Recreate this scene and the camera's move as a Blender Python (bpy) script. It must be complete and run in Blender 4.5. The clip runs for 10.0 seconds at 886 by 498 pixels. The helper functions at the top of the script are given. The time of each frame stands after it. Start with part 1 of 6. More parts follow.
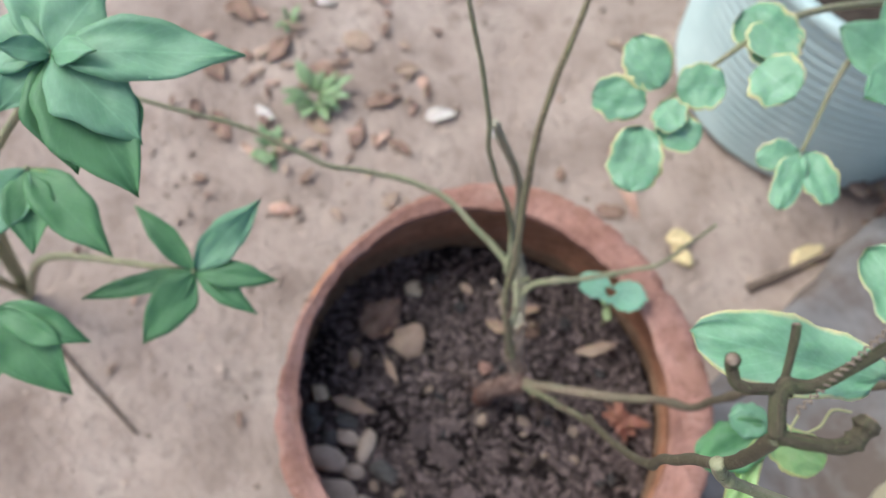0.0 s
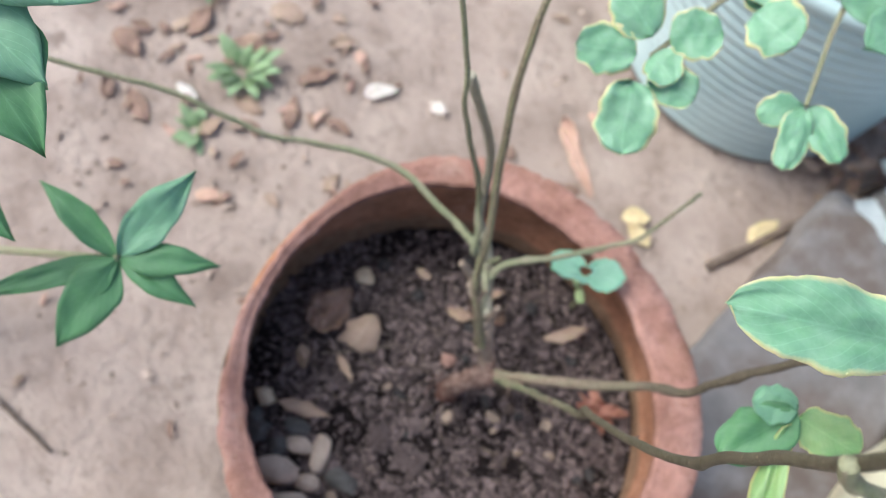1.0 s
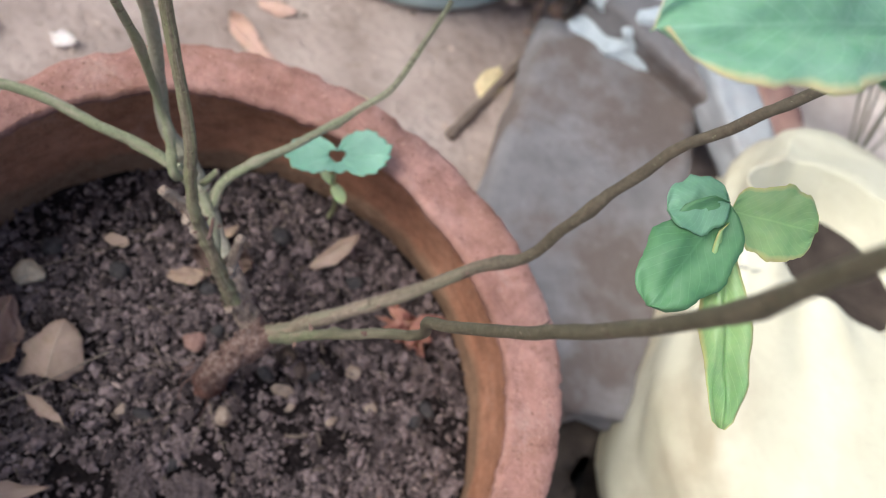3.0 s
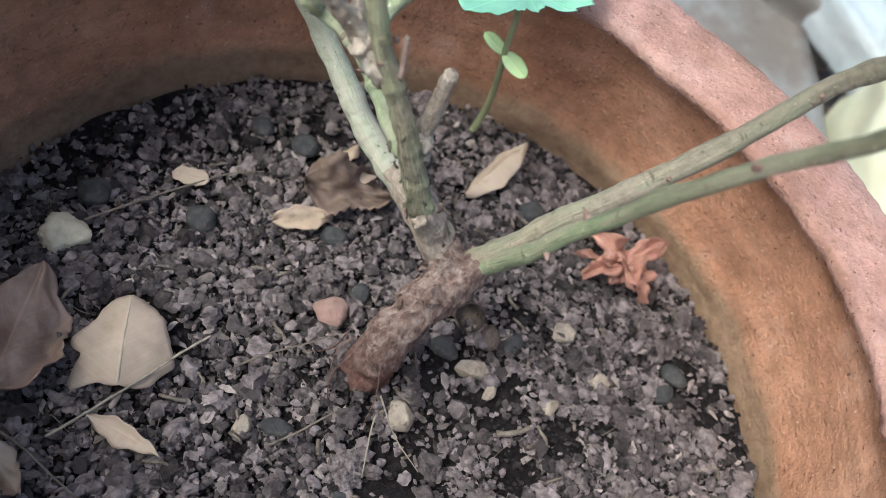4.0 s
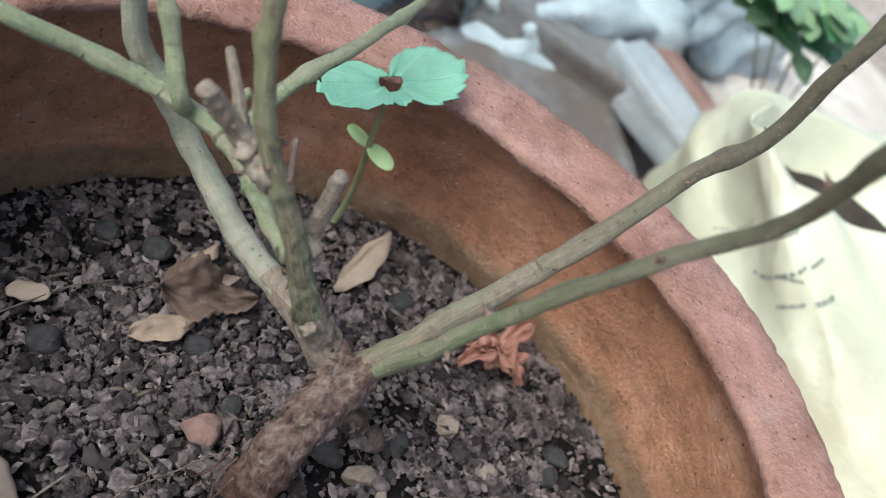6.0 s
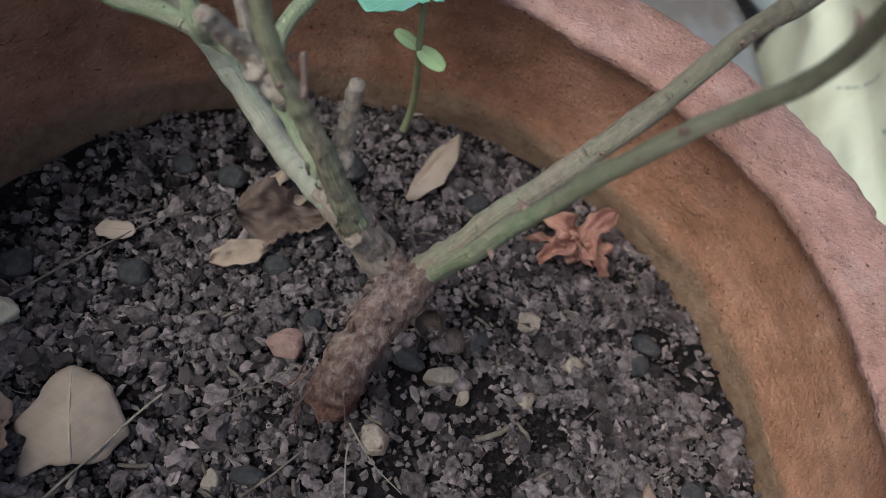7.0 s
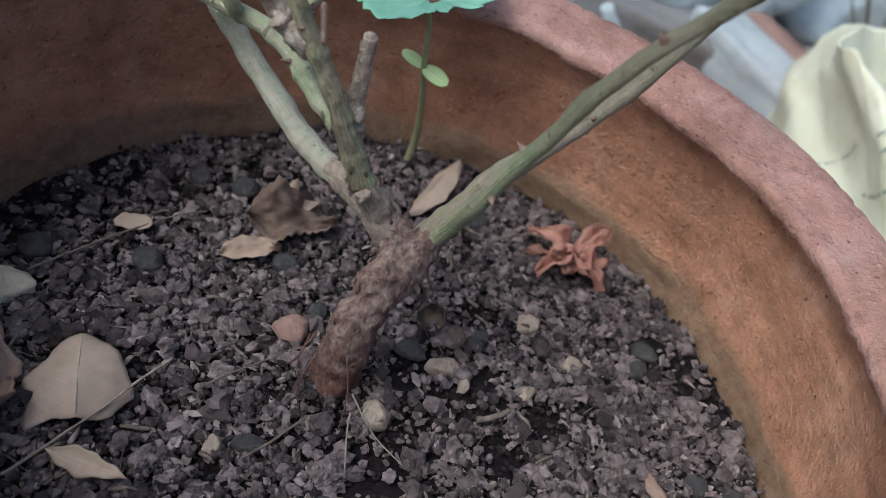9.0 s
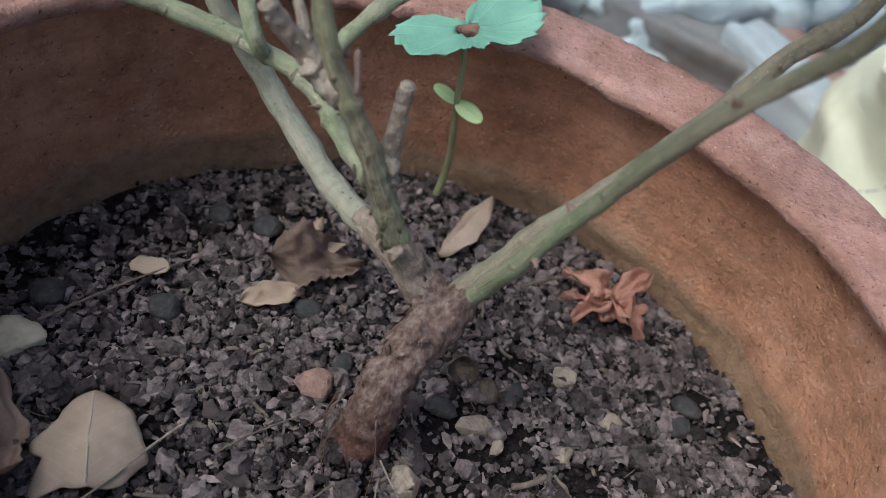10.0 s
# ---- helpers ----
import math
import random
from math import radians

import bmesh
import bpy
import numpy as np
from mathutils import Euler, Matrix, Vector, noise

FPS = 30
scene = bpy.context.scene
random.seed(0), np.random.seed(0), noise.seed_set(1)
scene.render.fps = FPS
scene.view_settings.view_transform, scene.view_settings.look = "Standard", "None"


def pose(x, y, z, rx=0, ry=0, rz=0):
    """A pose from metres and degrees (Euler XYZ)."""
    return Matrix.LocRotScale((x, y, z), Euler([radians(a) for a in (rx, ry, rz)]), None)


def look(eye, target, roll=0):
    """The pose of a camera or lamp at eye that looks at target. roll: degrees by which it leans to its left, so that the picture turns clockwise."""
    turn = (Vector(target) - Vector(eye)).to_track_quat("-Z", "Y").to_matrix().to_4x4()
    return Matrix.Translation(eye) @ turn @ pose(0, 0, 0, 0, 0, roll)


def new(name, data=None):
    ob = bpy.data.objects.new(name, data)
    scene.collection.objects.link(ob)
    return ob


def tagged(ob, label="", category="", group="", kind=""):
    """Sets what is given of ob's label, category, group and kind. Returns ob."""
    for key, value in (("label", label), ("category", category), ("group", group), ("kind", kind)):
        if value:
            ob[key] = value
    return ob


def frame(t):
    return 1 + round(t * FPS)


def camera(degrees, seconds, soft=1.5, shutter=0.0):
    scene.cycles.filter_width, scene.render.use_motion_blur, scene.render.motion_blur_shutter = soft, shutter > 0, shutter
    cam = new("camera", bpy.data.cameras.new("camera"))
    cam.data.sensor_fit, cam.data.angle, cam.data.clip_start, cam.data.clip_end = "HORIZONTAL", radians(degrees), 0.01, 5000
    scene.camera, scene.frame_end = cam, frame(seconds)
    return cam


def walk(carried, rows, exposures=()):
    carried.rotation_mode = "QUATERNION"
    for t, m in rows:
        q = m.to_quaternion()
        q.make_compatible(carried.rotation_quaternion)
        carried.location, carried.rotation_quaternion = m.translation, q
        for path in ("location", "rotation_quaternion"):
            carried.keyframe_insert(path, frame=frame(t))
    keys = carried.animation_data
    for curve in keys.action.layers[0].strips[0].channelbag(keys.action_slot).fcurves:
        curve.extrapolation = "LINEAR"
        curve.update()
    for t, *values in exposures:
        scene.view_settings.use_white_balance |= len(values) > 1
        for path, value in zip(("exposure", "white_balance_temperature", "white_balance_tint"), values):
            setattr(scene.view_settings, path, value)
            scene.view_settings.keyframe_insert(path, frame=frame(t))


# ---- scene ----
# z = 0 is the top of the potting soil; the garden ground lies 0.18 m lower.
cam = camera(58.21, 10.0, soft=0.75)
cam.data.dof.use_dof, cam.data.dof.focus_distance, cam.data.dof.aperture_fstop = True, 0.265, 10.0
ROWS = [
    (0.0, 0.0990, -0.1495, 0.6917, 52.86, -65.70, 11.20),
    (0.5, 0.0785, -0.1492, 0.6699, 49.07, -64.48, 13.17),
    (1.0, 0.0741, -0.1606, 0.6229, 39.97, -64.44, 21.25),
    (1.5, 0.0747, -0.1586, 0.6076, 24.50, -62.50, 33.57),
    (2.0, 0.0805, -0.1666, 0.5672, 15.64, -61.24, 36.63),
    (2.2, 0.0840, -0.1619, 0.5474, 13.53, -60.30, 35.21),
    (3.3, 0.0345, -0.1130, 0.3940, -2.50, -54.80, 35.20),
    (3.5, 0.0236, -0.1287, 0.3404, 0.26, -52.58, 30.07),
    (4.0, -0.0039, -0.1268, 0.2630, 0.22, -52.93, 29.04),
    (4.5, -0.0109, -0.1325, 0.2484, -0.87, -52.07, 31.34),
    (5.0, -0.0385, -0.1156, 0.2639, -3.48, -49.15, 31.76),
    (5.5, -0.0326, -0.1347, 0.2539, -5.39, -42.39, 36.08),
    (5.7, -0.0315, -0.1295, 0.2516, -10.99, -39.14, 38.48),
    (6.8, -0.0005, -0.1154, 0.2639, -3.09, -53.97, 21.36),
    (7.0, 0.0018, -0.1138, 0.2600, -3.44, -52.57, 22.09),
    (7.5, 0.0033, -0.1541, 0.2496, -2.43, -52.42, 23.80),
    (8.0, 0.0014, -0.1791, 0.2535, 0.14, -46.87, 21.44),
    (8.5, -0.0085, -0.1712, 0.2518, -1.89, -44.48, 20.21),
    (9.0, 0.0195, -0.1636, 0.2325, 1.76, -42.46, 18.72),
    (9.5, 0.0125, -0.1516, 0.2385, -0.93, -40.80, 20.03),
    (10.0, 0.0066, -0.1415, 0.2309, 3.13, -42.66, 18.47),
]


def row_pose(x, y, z, yaw, pitch, roll):
    a, b = radians(yaw), radians(pitch)
    ahead = Vector((-math.sin(a) * math.cos(b), math.cos(a) * math.cos(b), math.sin(b)))
    return look((x, y, z), Vector((x, y, z)) + ahead, roll)


EXPOSURES = [(0.0, 0.10, 5800, 1), (0.5, 0.04, 5800, 0), (1.0, 0.32, 5750, 1), (1.5, 0.14, 5800, 3), (2.2, 0.12, 5800, 5), (3.5, 0.28, 5800, 3), (4.0, 0.84, 5450, -8), (4.5, 1.36, 5200, -12), (5.0, 0.55, 5400, -11),
             (5.5, 0.44, 5450, -8), (7.0, -0.10, 5350, -6), (7.5, -0.17, 5150, -6), (8.0, -0.08, 5200, -5), (8.5, -0.04, 5300, -4), (9.0, 0.06, 5300, -3), (9.5, 0.10, 5300, -3), (10.0, 0.08, 5400, -4)]
walk(cam, [(t, row_pose(*p)) for t, *p in ROWS], EXPOSURES)

# ---- light: open shade under a bright hazy sky ----
world = bpy.data.worlds.new("sky")
scene.world = world
world.use_nodes = True
wn = world.node_tree.nodes
sky = wn.new("ShaderNodeTexSky")
sky.sky_type, sky.sun_disc = "NISHITA", False
SUN_FROM = Vector((-0.44, -0.38, 0.81)).normalized()
sky.sun_elevation = math.asin(SUN_FROM.z)
sky.sun_rotation = math.atan2(SUN_FROM.x, SUN_FROM.y)
sky.air_density, sky.dust_density, sky.ozone_density = 0.7, 5.0, 0.4
world.node_tree.links.new(sky.outputs[0], wn["Background"].inputs[0])
wn["Background"].inputs[1].default_value = 0.212
sun = new("sun", bpy.data.lights.new("sun", "SUN"))
sun.data.energy, sun.data.angle, sun.data.color = 1.4, radians(24), (1.0, 0.98, 0.95)
sun.matrix_world = look(SUN_FROM * 5, (0, 0, 0))


# ---- materials ----
def material(name, rough=0.8, spec=0.3):
    m = bpy.data.materials.new(name)
    m.use_nodes = True
    b = m.node_tree.nodes["Principled BSDF"]
    b.inputs["Roughness"].default_value = rough
    b.inputs["Specular IOR Level"].default_value = spec
    return m, m.node_tree, b


def coords(nt):
    return nt.nodes.new("ShaderNodeTexCoord").outputs["Object"]


def noise_node(nt, vec, scale, detail=4.0, rough=0.55, stretch=None):
    if stretch:
        mp = nt.nodes.new("ShaderNodeMapping")
        mp.inputs["Scale"].default_value = stretch
        nt.links.new(vec, mp.inputs["Vector"])
        vec = mp.outputs[0]
    n = nt.nodes.new("ShaderNodeTexNoise")
    n.inputs["Scale"].default_value, n.inputs["Detail"].default_value, n.inputs["Roughness"].default_value = scale, detail, rough
    nt.links.new(vec, n.inputs["Vector"])
    return n.outputs["Fac"]


def ramp(nt, fac, stops):
    r = nt.nodes.new("ShaderNodeValToRGB")
    while len(r.color_ramp.elements) < len(stops):
        r.color_ramp.elements.new(0.5)
    for e, (p, c) in zip(r.color_ramp.elements, stops):
        e.position, e.color = p, (*c, 1) if len(c) == 3 else c
    nt.links.new(fac, r.inputs[0])
    return r.outputs[0]


def blend(nt, fac, a, b, mode="MIX"):
    m = nt.nodes.new("ShaderNodeMix")
    m.data_type, m.blend_type = "RGBA", mode
    for sock, val in ((m.inputs[0], fac), (m.inputs[6], a), (m.inputs[7], b)):
        if isinstance(val, (int, float)):
            sock.default_value = val
        elif isinstance(val, tuple):
            sock.default_value = (*val, 1)
        else:
            nt.links.new(val, sock)
    return m.outputs[2]


def bump(nt, b, height, strength, dist):
    n = nt.nodes.new("ShaderNodeBump")
    n.inputs["Strength"].default_value, n.inputs["Distance"].default_value = strength, dist
    nt.links.new(height, n.inputs["Height"])
    nt.links.new(n.outputs[0], b.inputs["Normal"])


def simple(name, stops, scale, rough=0.8, spec=0.3, fine=None, bumps=(0.5, 0.001), stretch=None, second=None, random_by=None, spread=0.25):
    """Colour from noise over a ramp, a second blotch layer, finer relief, and random tone by object or island."""
    m, nt, b = material(name, rough, spec)
    v = coords(nt)
    c = ramp(nt, noise_node(nt, v, scale, 5, 0.6, stretch), stops)
    if second:
        s_scale, s_lo, s_hi, s_col = second
        mask = ramp(nt, noise_node(nt, v, s_scale, 6, 0.65), [(s_lo, (0, 0, 0)), (s_hi, (0.8, 0.8, 0.8))])
        c = blend(nt, mask, c, s_col)
    if random_by:
        if random_by == "island":
            r = nt.nodes.new("ShaderNodeNewGeometry").outputs["Random Per Island"]
        else:
            r = nt.nodes.new("ShaderNodeObjectInfo").outputs["Random"]
        g = ramp(nt, r, [(0.0, (1 - spread,) * 3), (1.0, (1 + spread,) * 3)])
        c = blend(nt, 1.0, c, g, "MULTIPLY")
    nt.links.new(c, b.inputs["Base Color"])
    bump(nt, b, noise_node(nt, v, fine or scale * 6, 6, 0.65, stretch), *bumps)
    return m


def terracotta(name, tones, dust, shading=0.0):
    """Fired clay: cloudy tone, thrown streaks, lime bloom, grit, pits, and mud left by watering low down."""
    m, nt, b = material(name, 0.88, 0.15)
    v = coords(nt)
    c = ramp(nt, noise_node(nt, v, 16, 7, 0.65), [(0.32, tones[0]), (0.5, tones[1]), (0.68, tones[2])])
    mott = ramp(nt, noise_node(nt, v, 75, 7, 0.7), [(0.36, (0.76, 0.74, 0.72)), (0.5, (1, 1, 1)), (0.66, (1.18, 1.17, 1.16))])
    c = blend(nt, 1.0, c, mott, "MULTIPLY")
    streak = ramp(nt, noise_node(nt, v, 22, 9, 0.75, (1, 1, 6)), [(0.47, (0, 0, 0)), (0.70, (0.62, 0.62, 0.62))])
    c = blend(nt, streak, c, (0.25, 0.125, 0.07))
    salt = ramp(nt, noise_node(nt, v, 38, 8, 0.75), [(0.56, (0, 0, 0)), (0.76, (dust,) * 3)])
    c = blend(nt, salt, c, (0.48, 0.335, 0.275))
    specks = ramp(nt, noise_node(nt, v, 520, 3, 0.6), [(0.63, (0, 0, 0)), (0.71, (0.75, 0.75, 0.75))])
    c = blend(nt, specks, c, (0.60, 0.38, 0.27))
    grit = ramp(nt, noise_node(nt, v, 190, 6, 0.75), [(0.60, (0, 0, 0)), (0.70, (0.55, 0.55, 0.55))])
    c = blend(nt, grit, c, (0.56, 0.33, 0.225))
    scuff = ramp(nt, noise_node(nt, v, 120, 7, 0.75), [(0.32, (0.6, 0.6, 0.6)), (0.42, (0, 0, 0))])
    c = blend(nt, scuff, c, (0.19, 0.085, 0.052))
    pits = ramp(nt, noise_node(nt, v, 480, 3, 0.6), [(0.29, (0.85, 0.85, 0.85)), (0.36, (0, 0, 0))])
    c = blend(nt, pits, c, (0.10, 0.045, 0.03))
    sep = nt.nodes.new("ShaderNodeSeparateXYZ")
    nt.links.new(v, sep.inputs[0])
    # olive-brown tint on the -X side, its shade put into the colour
    side_mask = nt.nodes.new("ShaderNodeMath")
    side_mask.operation = "MULTIPLY_ADD"
    nt.links.new(noise_node(nt, v, 14, 7, 0.7), side_mask.inputs[0])
    side_mask.inputs[1].default_value = 0.22
    nt.links.new(sep.outputs["X"], side_mask.inputs[2])
    side_shade = ramp(nt, side_mask.outputs[0], [(0.02, (shading,) * 3), (0.10, (0, 0, 0))])
    c = blend(nt, side_shade, c, ramp(nt, noise_node(nt, v, 60, 6, 0.7), [(0.35, (0.135, 0.086, 0.048)), (0.65, (0.31, 0.185, 0.110))]))
    wav = nt.nodes.new("ShaderNodeMath")
    wav.operation = "MULTIPLY_ADD"
    nt.links.new(noise_node(nt, v, 30, 6, 0.65), wav.inputs[0])
    wav.inputs[1].default_value = -0.024
    nt.links.new(sep.outputs["Z"], wav.inputs[2])
    mud = ramp(nt, wav.outputs[0], [(-0.010, (0.7, 0.7, 0.7)), (0.006, (0, 0, 0))])
    c = blend(nt, mud, c, ramp(nt, noise_node(nt, v, 140, 6, 0.7), [(0.35, (0.14, 0.098, 0.060)), (0.65, (0.29, 0.205, 0.130))]))
    nt.links.new(c, b.inputs["Base Color"])
    h = nt.nodes.new("ShaderNodeMath")
    h.operation = "ADD"
    nt.links.new(noise_node(nt, v, 210, 9, 0.75), h.inputs[0])
    nt.links.new(noise_node(nt, v, 520, 3, 0.6), h.inputs[1])
    bump(nt, b, h.outputs[0], 1.0, 0.0016)
    return m


def leaf_material(name, main, dark, edge=None, rough=0.45, light=0.25, rib_tone=0.16, blotch=None, crinkle=0.3):
    """A blade coloured along its UV map: u runs from stalk to tip, v from side to side."""
    m, nt, b = material(name, rough, 0.4)
    uv = nt.nodes.new("ShaderNodeTexCoord").outputs["UV"]
    sep = nt.nodes.new("ShaderNodeSeparateXYZ")
    nt.links.new(uv, sep.inputs[0])
    v = coords(nt)
    c = ramp(nt, noise_node(nt, v, 45, 7, 0.68), [(0.3, dark), (0.65, main)])
    mid = nt.nodes.new("ShaderNodeMath")
    mid.operation = "SUBTRACT"
    nt.links.new(sep.outputs["Y"], mid.inputs[0])
    mid.inputs[1].default_value = 0.5
    ab = nt.nodes.new("ShaderNodeMath")
    ab.operation = "ABSOLUTE"
    nt.links.new(mid.outputs[0], ab.inputs[0])
    rib = ramp(nt, ab.outputs[0], [(0.006, (rib_tone,) * 3), (0.024, (0, 0, 0))])
    c = blend(nt, rib, c, tuple(min(1, x * 1.6 + 0.03) for x in main))
    wv = nt.nodes.new("ShaderNodeTexWave")
    wv.bands_direction, wv.wave_profile = "X", "SAW"
    wv.inputs["Scale"].default_value, wv.inputs["Distortion"].default_value = 3.2, 1.2
    sk = nt.nodes.new("ShaderNodeVectorMath")
    sk.operation = "ADD"
    cm = nt.nodes.new("ShaderNodeCombineXYZ")
    nt.links.new(ab.outputs[0], cm.inputs[0])
    nt.links.new(uv, sk.inputs[0])
    ng = nt.nodes.new("ShaderNodeVectorMath")
    ng.operation = "SCALE"
    ng.inputs["Scale"].default_value = -0.8
    nt.links.new(cm.outputs[0], ng.inputs[0])
    nt.links.new(ng.outputs[0], sk.inputs[1])
    nt.links.new(sk.outputs[0], wv.inputs["Vector"])
    veins = ramp(nt, wv.outputs["Fac"], [(0.0, (0.35, 0.35, 0.35)), (0.12, (0, 0, 0))])
    c = blend(nt, veins, c, tuple(min(1, x * 1.25 + 0.01) for x in main))
    if blotch:
        spots = ramp(nt, noise_node(nt, v, 160, 7, 0.7), [(0.5, (0, 0, 0)), (0.72, (0.8, 0.8, 0.8))])
        c = blend(nt, spots, c, blotch)
    if edge:
        d = nt.nodes.new("ShaderNodeMath")
        d.operation = "MULTIPLY_ADD"
        nt.links.new(noise_node(nt, v, 70, 4, 0.6), d.inputs[0])
        d.inputs[1].default_value = 0.16
        nt.links.new(ab.outputs[0], d.inputs[2])
        rim = ramp(nt, d.outputs[0], [(0.505, (0, 0, 0)), (0.58, (0.9, 0.9, 0.9))])
        c = blend(nt, rim, c, edge)
    nt.links.new(c, b.inputs["Base Color"])
    b.inputs["Transmission Weight"].default_value = 0.0
    b.inputs["Subsurface Weight"].default_value = light
    b.inputs["Subsurface Radius"].default_value = (0.002, 0.004, 0.001)
    hh = nt.nodes.new("ShaderNodeMath")
    hh.operation = "MULTIPLY_ADD"
    nt.links.new(noise_node(nt, v, 330, 5, 0.65), hh.inputs[0])
    hh.inputs[1].default_value = crinkle * 1.6
    nt.links.new(wv.outputs["Fac"], hh.inputs[2])
    bump(nt, b, hh.outputs[0], 0.4, 0.0006)
    return m


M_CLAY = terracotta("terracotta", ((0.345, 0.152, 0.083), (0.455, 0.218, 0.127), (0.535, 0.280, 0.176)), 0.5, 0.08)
# rim copy of the clay: dust, plus skylight put into its pinker tone
M_CLAY_RIM = terracotta("dusty_skylit_terracotta", ((0.32, 0.160, 0.122), (0.415, 0.222, 0.174), (0.50, 0.295, 0.245)), 0.8)
# bed and fine grains near black: shade between crumbs put into their colour
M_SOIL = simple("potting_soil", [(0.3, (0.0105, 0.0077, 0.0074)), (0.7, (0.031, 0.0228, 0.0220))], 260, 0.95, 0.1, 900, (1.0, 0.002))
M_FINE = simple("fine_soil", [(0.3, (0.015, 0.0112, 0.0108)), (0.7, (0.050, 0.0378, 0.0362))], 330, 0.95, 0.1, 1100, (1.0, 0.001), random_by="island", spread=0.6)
M_CRUMB = simple("soil_crumbs", [(0.3, (0.070, 0.0525, 0.0500)), (0.7, (0.228, 0.172, 0.164))], 260, 0.95, 0.1, 1000, (1.0, 0.0014), random_by="island", spread=0.75)
M_FLAKE = simple("husk_flakes", [(0.3, (0.105, 0.077, 0.069)), (0.7, (0.29, 0.223, 0.198))], 300, 0.9, 0.15, 900, (0.9, 0.001), random_by="island", spread=0.7)
M_CLOD = simple("soil_clod", [(0.3, (0.088, 0.0665, 0.0635)), (0.7, (0.262, 0.200, 0.190))], 420, 0.95, 0.1, 1000, (1.0, 0.0016), random_by="object", spread=0.35)
M_STONE_PALE = simple("pale_stone", [(0.3, (0.26, 0.19, 0.145)), (0.7, (0.48, 0.375, 0.29))], 170, 0.92, 0.15, 600, (1.0, 0.0016), second=(210, 0.56, 0.70, (0.16, 0.115, 0.088)))
# beige, with brightness put into the colour to offset the pot wall's shade
M_STONE_BEIGE = simple("brightened_beige_stone", [(0.3, (0.44, 0.345, 0.27)), (0.7, (0.60, 0.49, 0.40))], 120, 0.9, 0.2, 700, (0.7, 0.001), second=(200, 0.6, 0.72, (0.30, 0.22, 0.17)))
M_STONE_PINK = simple("pink_brick_chip", [(0.3, (0.27, 0.155, 0.125)), (0.7, (0.40, 0.25, 0.205))], 150, 0.95, 0.1, 700, (1.0, 0.0014), second=(230, 0.58, 0.72, (0.20, 0.13, 0.105)))
M_STONE_GREY = simple("grey_stone", [(0.3, (0.47, 0.38, 0.26)), (0.7, (0.66, 0.545, 0.40))], 130, 0.9, 0.2, 700, (0.7, 0.001))
M_STONE_DARK = simple("dark_stone", [(0.3, (0.07, 0.065, 0.06)), (0.7, (0.14, 0.13, 0.125))], 110, 0.85, 0.25, 600, (0.7, 0.001))
M_SEED_DARK = simple("dark_dropping", [(0.3, (0.030, 0.027, 0.027)), (0.7, (0.082, 0.072, 0.069))], 150, 0.85, 0.2, 500, (0.9, 0.0012), second=(260, 0.56, 0.7, (0.13, 0.105, 0.09)))
M_BARK = simple("rose_bark", [(0.3, (0.078, 0.042, 0.032)), (0.5, (0.205, 0.127, 0.100)), (0.72, (0.36, 0.265, 0.22))], 420, 0.9, 0.2, 900, (1.0, 0.0020), stretch=(1, 1, 0.35), second=(150, 0.58, 0.70, (0.40, 0.32, 0.275)))
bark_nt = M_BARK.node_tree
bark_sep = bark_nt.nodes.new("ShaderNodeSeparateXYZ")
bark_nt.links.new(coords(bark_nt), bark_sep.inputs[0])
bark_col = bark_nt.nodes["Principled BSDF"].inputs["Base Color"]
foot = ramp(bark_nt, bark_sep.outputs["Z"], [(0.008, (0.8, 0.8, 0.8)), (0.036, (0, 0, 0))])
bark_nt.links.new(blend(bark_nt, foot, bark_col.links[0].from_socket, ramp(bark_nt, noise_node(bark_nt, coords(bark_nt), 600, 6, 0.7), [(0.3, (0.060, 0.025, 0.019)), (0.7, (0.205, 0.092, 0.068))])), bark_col)


